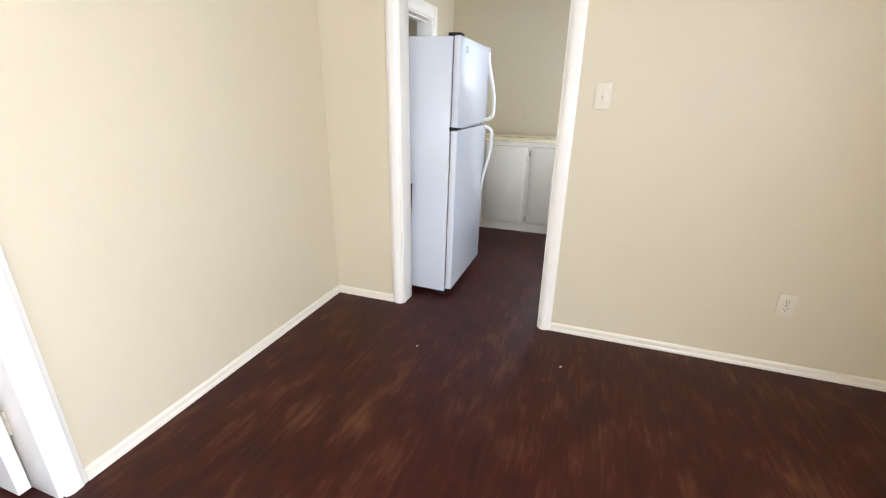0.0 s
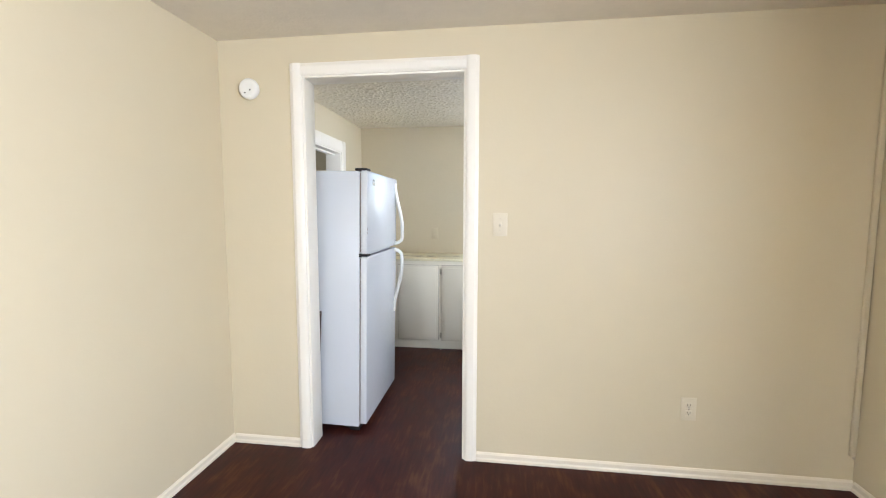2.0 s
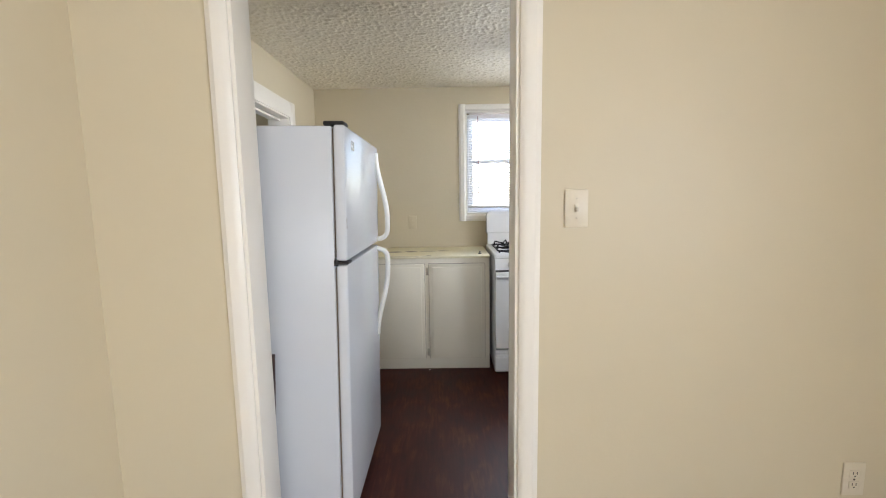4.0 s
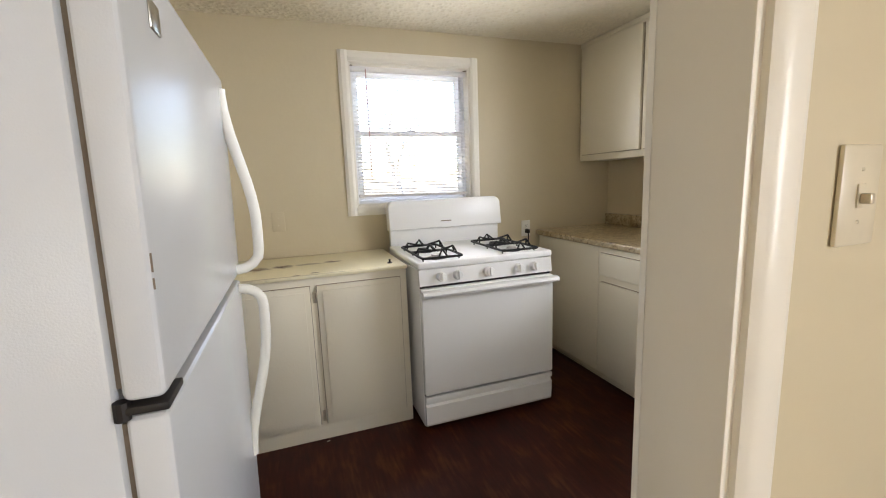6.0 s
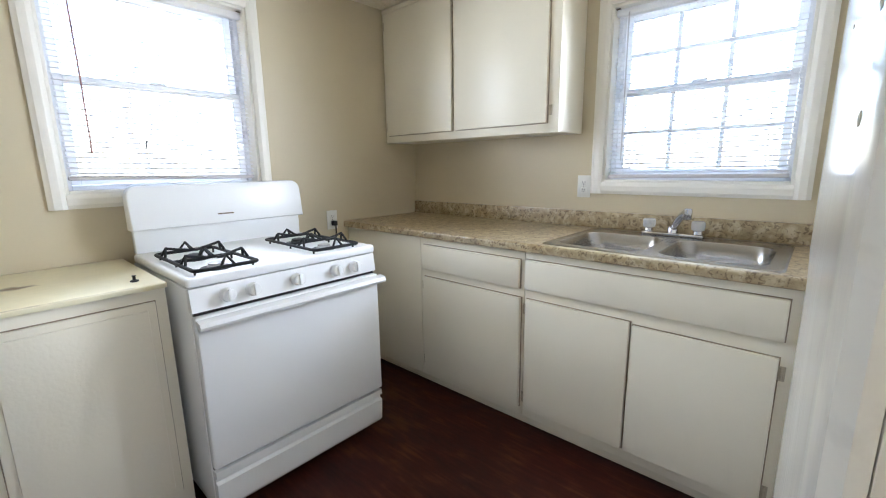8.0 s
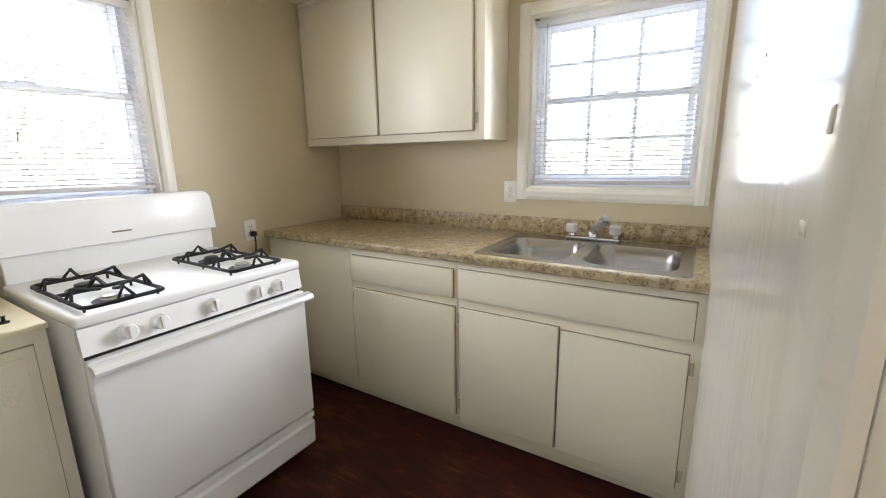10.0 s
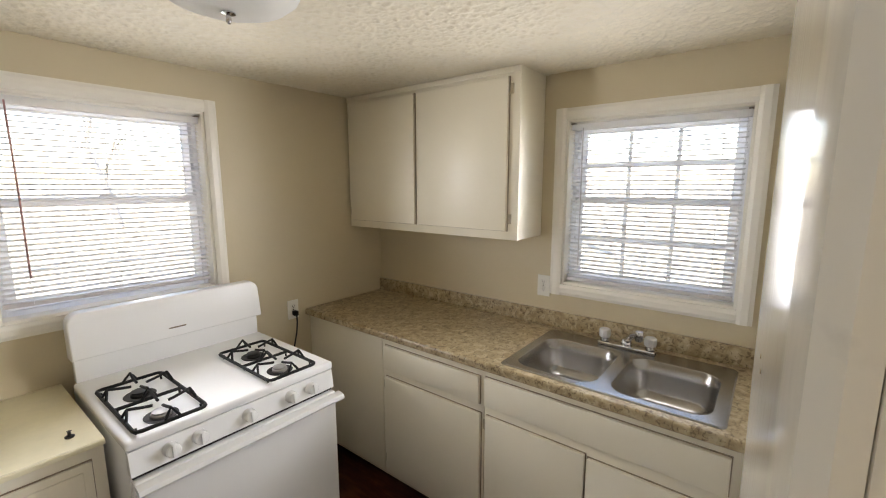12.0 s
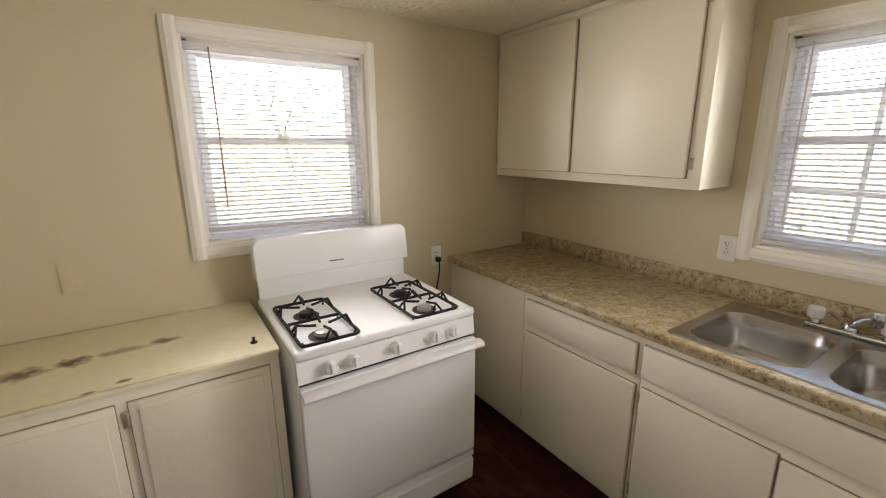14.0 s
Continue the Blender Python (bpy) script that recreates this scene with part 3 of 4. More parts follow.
# ---- kitchen: refrigerator ----
def refrigerator():
    y0, y1 = 2.474, 3.165
    xb, xs, xf = -1.41, -0.767, -0.719
    zs, zt = 1.075, 1.563
    root = thing("refrigerator", ((xb + xf) / 2, (y0 + y1) / 2, 0.0), "white top-freezer refrigerator with pebbled doors, hinge covers grimy", "refrigerator")
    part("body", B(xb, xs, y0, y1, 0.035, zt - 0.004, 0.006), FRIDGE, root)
    part("kick_grille", B(xs - 0.06, xs - 0.002, y0 + 0.015, y1 - 0.015, 0.004, 0.05, 0.004), DARK, root)
    for z0, z1, nm in ((0.055, zs - 0.008, "fridge_door"), (zs + 0.008, zt, "freezer_door")):
        part("gasket", B(xs + 0.0005, xs + 0.0065, y0 + 0.012, y1 - 0.012, z0 + 0.012, z1 - 0.012), GASKET, root, "grey rubber door gasket")
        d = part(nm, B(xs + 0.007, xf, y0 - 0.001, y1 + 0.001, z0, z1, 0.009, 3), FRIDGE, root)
        zz = (1.53, 1.100) if nm == "freezer_door" else (1.052, 0.60)
        yh = y1 - 0.045
        bm = bmesh.new()
        pts = []
        for k in range(19):
            f = 0.5 - 0.5 * math.cos(math.pi * k / 18)
            bow = math.sin(math.pi * min(1, f * 1.0)) ** 0.55
            far = zz[0] + (zz[1] - zz[0]) * f
            pts.append((f, bow, far))
        line = []
        for f, bow, z in pts:
            q = f if nm == "freezer_door" else 1 - f
            u = min(1.0, q / 0.75)
            out = u * u * (3 - 2 * u)
            if q > 0.9:
                out *= math.sqrt(max(0.0, 1 - ((q - 0.9) / 0.1) ** 2))
            line.append((xf - 0.002 + 0.055 * out, yh + 0.010 * out, z))
        sweep(bm, line, 0.0125, 10)
        part("handle", bm, PLASTIC, d, "white curved plastic handle", True)
    # hinges: dark, grimy covers at the near side
    bm = bmesh.new()
    box(bm, xs - 0.03, xs + 0.045, y0 + 0.006, y0 + 0.075, zt - 0.002, zt + 0.014, 0.006)
    part("top_hinge", bm, DARK, root, "dark brown grimy hinge cover")
    bm = bmesh.new()
    box(bm, xs + 0.002, xs + 0.05, y0 - 0.004, y0 + 0.06, zs - 0.0045, zs + 0.0045, 0.002)
    lathe(bm, [(0.008, -0.010), (0.008, 0.010)], Matrix.Translation((xs + 0.006, y0 + 0.002, zs)), 10)
    part("middle_hinge", bm, DARK, root, "dark metal middle hinge")
    part("badge", B(xf - 0.001, xf + 0.003, y0 + 0.10, y0 + 0.14, 1.485, 1.520, 0.002), STEEL, root, "small metal badge")
    for zc, hh in ((1.228, 0.010), (1.206, 0.006)):
        part("enamel_chip", B(xf - 0.0105, xf + 0.0006, y0 + 0.0040, y0 + 0.0062, zc - hh, zc + hh, 0.0004), GASKET, root, "dark chip in the door enamel")
    for yy in (y0 + 0.06, y1 - 0.06):
        for xx in (xb + 0.08, xs - 0.08):
            part("foot", lathe(bmesh.new(), [(0.02, 0), (0.02, 0.012), (0.01, 0.02), (0.01, 0.04)], Matrix.Translation((xx, yy, 0)), 12), DARK, root)
    root.rotation_euler = (0, radians(1.08), 0)


refrigerator()


def leaning_board():
    bm = B(-1.40, -0.974, 2.437, 2.455, 0.0, 0.739, 0.002)
    for v in bm.verts:
        if v.co.x > -1.2:
            v.co.x -= (0.739 - v.co.z) * 0.05
    tagged(part("board", bm, BROWN), "dark brown board standing beside the refrigerator", "board")


leaning_board()


# ---- kitchen: old base cabinet ----
def lipped_door(root, x0, x1, z0, z1, y, hinge_x):
    bm = bmesh.new()
    box(bm, x0, x1, y - 0.012, y - 0.0025, z0, z1, 0.003)
    box(bm, x0 + 0.024, x1 - 0.024, y - 0.019, y - 0.011, z0 + 0.024, z1 - 0.024, 0.004, 2)
    d = part("door", bm, CAB, root)
    # brown rim painted for the shade behind the door's lip, and grime
    part("seam", B(x0 - 0.003, x1 + 0.003, y - 0.0024, y - 0.0006, z0 - 0.003, z1 + 0.003), GRIME_SHADE, d, "brown strip for gap shade and grime round the door edge")
    return d


def old_cabinet():
    x0, x1, y0, y1, zt = KW + 0.003, -0.026, 4.072, N - 0.003, 0.852
    root = thing("base_cabinet", ((x0 + x1) / 2, (y0 + y1) / 2, 0), "cream painted plywood base cabinet with two lipped doors", "cabinet")
    bm = bmesh.new()
    box(bm, x0, x1, y0 + 0.02, y1, 0.02, zt)
    box(bm, x0, x1, y0, y0 + 0.0195, 0.0, zt, 0.002)
    part("body", bm, CAB, root)
    for a, b in ((-0.478, -0.062), (-0.905, -0.512), (-1.335, -0.942)):
        d = lipped_door(root, a, b, 0.085, 0.812, y0, a)
        if a > -0.5:
            for z in (0.755, 0.132):
                bm = bmesh.new()
                box(bm, a - 0.022, a + 0.004, y0 - 0.007, y0 - 0.001, z - 0.028, z + 0.028, 0.002)
                lathe(bm, [(0.005, -0.026), (0.005, 0.026)], Matrix.Translation((a - 0.006, y0 - 0.009, z)), 10)
                part("hinge", bm, BRASS, d, "small paint-smeared hinge")
    # top
    bm = bmesh.new()
    box(bm, x0, x1 + 0.004, y0 - 0.012, y1, zt + 0.0005, zt + 0.019, 0.003)
    top = thing("cabinet_top", ((x0 + x1) / 2, (y0 + y1) / 2, zt), "cream painted plywood top with brown burn stains", "worktop")
    part("board", bm, CABTOP, top)
    part("edge_strip", B(x0, x1 + 0.003, y0 - 0.017, y0 - 0.0125, zt + 0.002, zt + 0.0175, 0.0015), CABTOP, top, "thin painted edge strip")
    return zt + 0.019


TOPZ = old_cabinet()


def stains_on_top():
    """Brown stains in a row on the painted top, each with its own ragged edge."""
    n, l = CABTOP.node_tree.nodes, CABTOP.node_tree.links
    p = n["Principled BSDF"]
    colour = p.inputs["Base Color"].links[0].from_socket
    tc = n.new("ShaderNodeTexCoord")
    wob = n.new("ShaderNodeTexNoise")
    wob.inputs["Scale"].default_value, wob.inputs["Detail"].default_value = 26, 5
    l.new(tc.outputs["Object"], wob.inputs["Vector"])
    for cx, cy, rx, ry, k in ((-0.765, 4.330, 0.065, 0.044, 0.9), (-0.63, 4.346, 0.052, 0.036, 0.95), (-0.50, 4.356, 0.075, 0.024, 0.55), (-0.37, 4.366, 0.05, 0.024, 0.85),
                              (-0.95, 4.35, 0.12, 0.03, 0.6), (-0.70, 4.655, 0.6, 0.012, 0.35), (-0.60, 4.064, 0.5, 0.006, 0.4), (-0.482, 4.100, 0.022, 0.010, 0.8), (-0.56, 4.075, 0.03, 0.008, 0.8)):
        mp = n.new("ShaderNodeMapping")
        mp.vector_type = "TEXTURE"
        mp.inputs["Location"].default_value, mp.inputs["Scale"].default_value = (cx, cy, TOPZ), (rx, ry, 0.05)
        l.new(tc.outputs["Object"], mp.inputs["Vector"])
        ln = n.new("ShaderNodeVectorMath")
        ln.operation = "LENGTH"
        l.new(mp.outputs["Vector"], ln.inputs[0])
        s = n.new("ShaderNodeMath")
        s.operation = "MULTIPLY_ADD"
        s.inputs[1].default_value = 2.2
        l.new(wob.outputs["Fac"], s.inputs[0])
        l.new(ln.outputs["Value"], s.inputs[2])
        mr = n.new("ShaderNodeMapRange")
        mr.inputs["From Min"].default_value, mr.inputs["From Max"].default_value = 2.35, 1.5
        mr.inputs["To Max"].default_value = k
        l.new(s.outputs[0], mr.inputs["Value"])
        mx = n.new("ShaderNodeMix")
        mx.data_type = "RGBA"
        mx.inputs[7].default_value = (0.13, 0.062, 0.022, 1)
        l.new(mr.outputs["Result"], mx.inputs[0])
        l.new(colour, mx.inputs[6])
        colour = mx.outputs[2]
    l.new(colour, p.inputs["Base Color"])


stains_on_top()


# ---- kitchen: gas range ----
def gas_range():
    x0, x1, yf, yb = -0.004, 0.756, 3.93, 4.575
    root = thing("gas_range", ((x0 + x1) / 2, (yf + yb) / 2, 0), "white freestanding gas range with black grates", "stove")
    part("body", B(x0 + 0.002, x1 - 0.002, yf, yb, 0.03, 0.862, 0.004), ENAMEL, root)
    for xx in (x0 + 0.03, x1 - 0.03):
        for yy in (yf + 0.06, yb - 0.05):
            part("foot", lathe(bmesh.new(), [(0.014, 0), (0.014, 0.01), (0.008, 0.014), (0.008, 0.04)], Matrix.Translation((xx, yy, 0)), 10), DARK, root)
    # cooktop: pan with a raised rolled edge
    bm = bmesh.new()
    box(bm, x0 - 0.003, x1 + 0.003, yf - 0.018, yb - 0.03, 0.866, 0.902, 0.012, 4)
    top = part("cooktop", bm, ENAMEL, root, "white enamelled cooktop")
    # control panel
    bm = bmesh.new()
    extrude_profile(bm, [(yf - 0.022, 0.785), (yf - 0.012, 0.864), (yf + 0.01, 0.864), (yf + 0.01, 0.785)], "x", x0 + 0.002, x1 - 0.002)
    panel = part("control_panel", bm, ENAMEL, root)
    for kx in (0.111, 0.199, 0.372, 0.546, 0.640):
        m = Matrix.Translation((kx, yf - 0.017, 0.824)) @ Matrix.Rotation(radians(83), 4, "X")
        bm = bmesh.new()
        lathe(bm, [(0.025, -0.002), (0.025, 0.004), (0.0238, 0.006), (0.0225, 0.028), (0.019, 0.032), (0, 0.032)], m, 24)
        g = box(bmesh.new(), -0.006, 0.006, -0.0205, 0.0205, 0.020, 0.039, 0.003)
        g.transform(m)
        tmp = bpy.data.meshes.new("grip")
        g.to_mesh(tmp)
        g.free()
        bm.from_mesh(tmp)
        bpy.data.meshes.remove(tmp)
        part("knob", bm, ENAMEL, panel, "white round control knob")
    # door, drawer and handle
    part("oven_door", B(x0 + 0.004, x1 - 0.004, yf - 0.038, yf - 0.002, 0.214, 0.772, 0.007, 3), ENAMEL, root)
    part("door_seam", B(x0 + 0.008, x1 - 0.008, yf - 0.012, yf - 0.0005, 0.2, 0.783), DARK, root, "dark seam behind the oven door")
    bm = bmesh.new()
    hz = 0.748
    extrude_profile(bm, [(yf - 0.074, hz - 0.010), (yf - 0.079, hz), (yf - 0.072, hz + 0.013), (yf - 0.055, hz + 0.017), (yf - 0.037, hz + 0.017), (yf - 0.037, hz + 0.004), (yf - 0.056, hz + 0.001), (yf - 0.064, hz - 0.010)], "x", x0 + 0.004, x1 + 0.012)
    part("door_handle", bm, ENAMEL, root, "full-width white door handle")
    bm = bmesh.new()
    extrude_profile(bm, [(yf - 0.034, 0.202), (yf - 0.034, 0.178), (yf - 0.02, 0.170), (yf - 0.02, 0.158), (yf - 0.034, 0.15), (yf - 0.028, 0.05), (yf - 0.018, 0.036), (yf - 0.002, 0.036), (yf - 0.002, 0.202)], "x", x0 + 0.006, x1 - 0.006)
    part("drawer", bm, ENAMEL, root, "white broiler drawer with a recessed grip")
    # backguard: riser below, deep rounded panel above
    part("riser", B(x0 + 0.008, x1 - 0.008, yb - 0.04, yb - 0.004, 0.90, 1.005, 0.004), ENAMEL, root)
    bm = bmesh.new()
    r, z0, z1 = 0.045, 1.0, 1.183
    out = [(x0 - 0.002, z0), (x1 + 0.002, z0)]
    for cx, a in ((x1 + 0.002 - r, 0), (x0 - 0.002 + r, 90)):
        out += [(cx + r * math.cos(radians(a + t)), z1 - r + r * math.sin(radians(a + t))) for t in range(0, 91, 15)]
    extrude_profile(bm, out, "y", yb - 0.076, yb)
    for v in bm.verts:
        if v.co.y < yb - 0.03:
            v.co.y += (v.co.z - z0) * 0.14
    es = [e for e in bm.edges if all(v.co.y < yb - 0.02 for v in e.verts)]
    bmesh.ops.bevel(bm, geom=es, offset=0.009, segments=3, profile=0.5, affect="EDGES")
    guard = part("backguard", bm, ENAMEL, root, "white rounded backguard")
    part("badge", B(0.33, 0.40, yb - 0.0715, yb - 0.060, 1.040, 1.046, 0.001), GASKET, guard, "small grey badge bar")
    # burners
    for bx_, by, cap in ((0.125, 4.225, DARK), (0.122, 4.005, ALU), (0.566, 4.235, DARK), (0.562, 4.01, ALU)):
        m = Matrix.Translation((bx_, by, 0.9025))
        bw = part("burner_bowl", lathe(bmesh.new(), [(0.050, 0.0), (0.052, 0.003), (0.046, 0.004), (0.038, 0.0015), (0.020, 0.001), (0, 0.001)], m, 28), DARK, root, "dark burner bowl", True)
        part("burner_cap", lathe(bmesh.new(), [(0.030, 0.001), (0.031, 0.010), (0.026, 0.014), (0.027, 0.019), (0.020, 0.022), (0, 0.023)], m, 24), cap, bw, "burner cap", True)
    # grates
    for gx in (0.022, 0.462):
        gw, gy0, gy1, z = 0.212, 3.915, 4.345, 0.921
        bm = bmesh.new()
        rr = 0.02
        loop = []
        for cx, cy, a in ((gx + gw - rr, gy1 - rr, 0), (gx + rr, gy1 - rr, 90), (gx + rr, gy0 + rr, 180), (gx + gw - rr, gy0 + rr, 270)):
            loop += [(cx + rr * math.cos(radians(a + t)), cy + rr * math.sin(radians(a + t)), z) for t in (0, 30, 60, 90)]
        sweep(bm, loop, 0.0066, 8, True)
        grate = part("grate", bm, IRON, root, "black cast-iron double grate", True)
        my = (gy0 + gy1) / 2
        part("cross_bar", sweep(bmesh.new(), [(gx + 0.002, my, z), (gx + gw - 0.002, my, z)], 0.0066, 8), IRON, grate, "", True)
        for cy in ((gy0 + my) / 2, (my + gy1) / 2):
            cx = gx + gw / 2
            for dx, dy, L in ((1, 0, gw / 2), (-1, 0, gw / 2), (0, 1, (gy1 - gy0) / 4), (0, -1, (gy1 - gy0) / 4)):
                a = Vector((cx + dx * L, cy + dy * L, z))
                peak = a + Vector((-dx * 0.012, -dy * 0.012, 0.036))
                side = Vector((dy * 0.024, dx * 0.024, 0))
                bm = sweep(bmesh.new(), [a + side, a + side * 0.5 + Vector((-dx * 0.006, -dy * 0.006, 0.019)), peak, a - side * 0.5 + Vector((-dx * 0.006, -dy * 0.006, 0.019)), a - side], 0.0048, 7)
                sweep(bm, [peak, Vector((cx + dx * 0.055, cy + dy * 0.055, z + 0.026)), Vector((cx + dx * 0.024, cy + dy * 0.024, z + 0.020))], 0.0052, 7)
                part("finger", bm, IRON, grate, "", True)
        for fx in (gx + 0.01, gx + gw - 0.01):
            for fy in (gy0 + 0.03, gy1 - 0.03, my):
                part("foot", lathe(bmesh.new(), [(0.004, 0.9), (0.004, 0.921)], Matrix.Translation((fx, fy, 0)), 8), IRON, grate)
    return root


gas_range()


# ---- kitchen: sink-side base cabinets ----
FX = 1.160


def hinge_small(parent, y, z, x):
    bm = bmesh.new()
    box(bm, x - 0.004, x - 0.0005, y - 0.011, y + 0.011, z - 0.024, z + 0.024, 0.001)
    lathe(bm, [(0.004, -0.022), (0.004, 0.022)], Matrix.Translation((x - 0.006, y, z)), 8)
    part("hinge", bm, BRASS, parent, "small paint-smeared hinge")


def sink_cabinet(y0, y1, fronts, label, drawers):
    root = thing("base_cabinet", ((FX + E) / 2, (y0 + y1) / 2, 0), label, "cabinet", "sink-side base cabinets")
    bm = bmesh.new()
    box(bm, FX + 0.018, E - 0.004, y0 + 0.0005, y1 - 0.0005, 0.085, 0.60)
    box(bm, FX + 0.07, E - 0.004, y0 + 0.0005, y1 - 0.0005, 0.0, 0.0845)
    part("body", bm, CAB, root)
    bm = bmesh.new()
    box(bm, FX, FX + 0.0175, y0 + 0.0005, y1 - 0.0005, 0.083, 0.876, 0.0015)
    part("face_frame", bm, CAB, root)
    for (a, b, c, d), hg in fronts:
        dr = part("door", B(FX - 0.0205, FX - 0.0030, a, b, c, d, 0.004, 2), CAB, root)
        # thin brown plate: gap shade under the overlay front, plus grime
        part("seam", B(FX - 0.0029, FX - 0.0006, a - 0.0035, b + 0.0035, c - 0.0035, d + 0.003), GRIME_SHADE, dr, "brown strip for gap shade and grime round the door edge")
        if hg is not None:
            for z in (d - 0.05, c + 0.05):
                hinge_small(dr, hg, z, FX)
    for a, b, c, d in drawers:
        dr = part("drawer_front", B(FX - 0.0205, FX - 0.0030, a, b, c, d, 0.004, 2), CAB, root)
        part("seam", B(FX - 0.0029, FX - 0.0006, a - 0.0035, b + 0.0035, c - 0.004, d + 0.003), GRIME_SHADE, dr, "brown strip for gap shade and grime round the drawer edge")


sink_cabinet(4.02, N - 0.002, [], "cream painted blind corner cabinet", [])
sink_cabinet(3.372, 4.018, [((3.385, 3.988, 0.128, 0.662), 3.996)], "cream painted cabinet with one drawer and door", [(3.392, 3.992, 0.706, 0.836)])
sink_cabinet(K2 - 0.008, 3.370, [((2.914, 3.356, 0.132, 0.662), 3.364), ((2.472, 2.904, 0.132, 0.652), 2.464)], "cream painted sink cabinet with two doors", [(2.466, 3.362, 0.708, 0.840)])


def countertop():
    root = thing("countertop", (1.44, 3.55, 0.877), "stone-look laminate countertop with backsplash", "countertop")
    z0, z1, xf, xb = 0.877, 0.914, 1.128, E - 0.003
    y0, y1 = K2 - 0.010, N - 0.003
    cy0, cy1, cx0, cx1 = 2.53, 3.265, 1.205, 1.66
    bm = bmesh.new()
    nose = [(xf + 0.03, z0), (xf + 0.004, z0), (xf, z0 + 0.004), (xf, z1 - 0.012)] + [(xf + 0.012 - 0.012 * math.cos(t), z1 - 0.012 + 0.012 * math.sin(t)) for t in (0.4, 0.8, 1.2)] + [(xf + 0.012, z1), (xf + 0.03, z1)]
    extrude_profile(bm, nose, "y", y0, y1)
    xs, ys = (xf + 0.03, cx0, cx1, xb), (y0, cy0, cy1, y1)
    for i in range(3):
        for j in range(3):
            if (i, j) != (1, 1):
                box(bm, xs[i], xs[i + 1], ys[j], ys[j + 1], z0, z1)
    bmesh.ops.remove_doubles(bm, verts=bm.verts, dist=1e-5)
    part("slab", bm, LAM, root)
    part("backsplash", B(E - 0.024, E - 0.003, y0, y1 - 0.001, z1 + 0.0005, 1.0, 0.004), LAM, root, "low laminate backsplash")


countertop()


def rounded_loop(x0, x1, y0, y1, r, z, n=7):
    out = []
    for cx, cy, a in ((x1 - r, y1 - r, 0), (x0 + r, y1 - r, 90), (x0 + r, y0 + r, 180), (x1 - r, y0 + r, 270)):
        out += [Vector((cx + r * math.cos(radians(a + 90 * k / n)), cy + r * math.sin(radians(a + 90 * k / n)), z)) for k in range(n + 1)]
    return out


def ring(bm, pts):
    vs = [bm.verts.new(p) for p in pts]
    es = [bm.edges.new((vs[i], vs[(i + 1) % len(vs)])) for i in range(len(vs))]
    return vs, es


def bridge(bm, a, b):
    n = len(a)
    for i in range(n):
        bm.faces.new((a[i], a[(i + 1) % n], b[(i + 1) % n], b[i]))


def sink():
    root = thing("sink", (1.44, 2.9, 0.914), "double-bowl stainless steel drop-in sink", "sink")
    z = 0.9195
    x0, x1, y0, y1 = 1.166, 1.712, 2.488, 3.306
    bm = bmesh.new()
    o, oe = ring(bm, rounded_loop(x0 + 0.006, x1 - 0.006, y0 + 0.006, y1 - 0.006, 0.022, z))
    skirt, _ = ring(bm, rounded_loop(x0, x1, y0, y1, 0.026, 0.9146))
    bridge(bm, o, skirt)
    edges = list(oe)
    bowls = [(1.203, 1.595, 2.918, 3.262), (1.203, 1.595, 2.532, 2.868)]
    rims = []
    for b in bowls:
        v, e = ring(bm, rounded_loop(*b, 0.075, z))
        rims.append(v)
        edges += e
    bmesh.ops.triangle_fill(bm, edges=edges, use_beauty=True, use_dissolve=False)
    bmesh.ops.recalc_face_normals(bm, faces=bm.faces)
    deck = part("deck", bm, STEEL, root, "brushed steel deck")
    for b in bowls:
        bm = bmesh.new()
        prev = None
        for ins, dz, r in ((0.0, 0.0, 0.075), (0.004, -0.004, 0.073), (0.012, -0.06, 0.07), (0.02, -0.125, 0.066), (0.032, -0.15, 0.06), (0.055, -0.163, 0.05), (0.11, -0.168, 0.03)):
            v, _ = ring(bm, rounded_loop(b[0] + ins, b[1] - ins, b[2] + ins, b[3] - ins, r, z - 0.0003 + dz))
            if prev:
                bridge(bm, prev, v)
            prev = v
        bm.faces.new(prev)
        for f in bm.faces:
            f.normal_update()
        bmesh.ops.recalc_face_normals(bm, faces=bm.faces)
        bmesh.ops.reverse_faces(bm, faces=bm.faces)
        bowl = part("bowl", bm, STEEL, root, "brushed steel bowl", True)
        c = Matrix.Translation(((b[0] + b[1]) / 2, (b[2] + b[3]) / 2, z - 0.168))
        part("drain", lathe(bmesh.new(), [(0.043, 0.0005), (0.045, 0.003), (0.036, 0.004), (0.030, 0.001), (0, 0.0015)], c, 24), CHROME, bowl, "round basket drain", True)


sink()


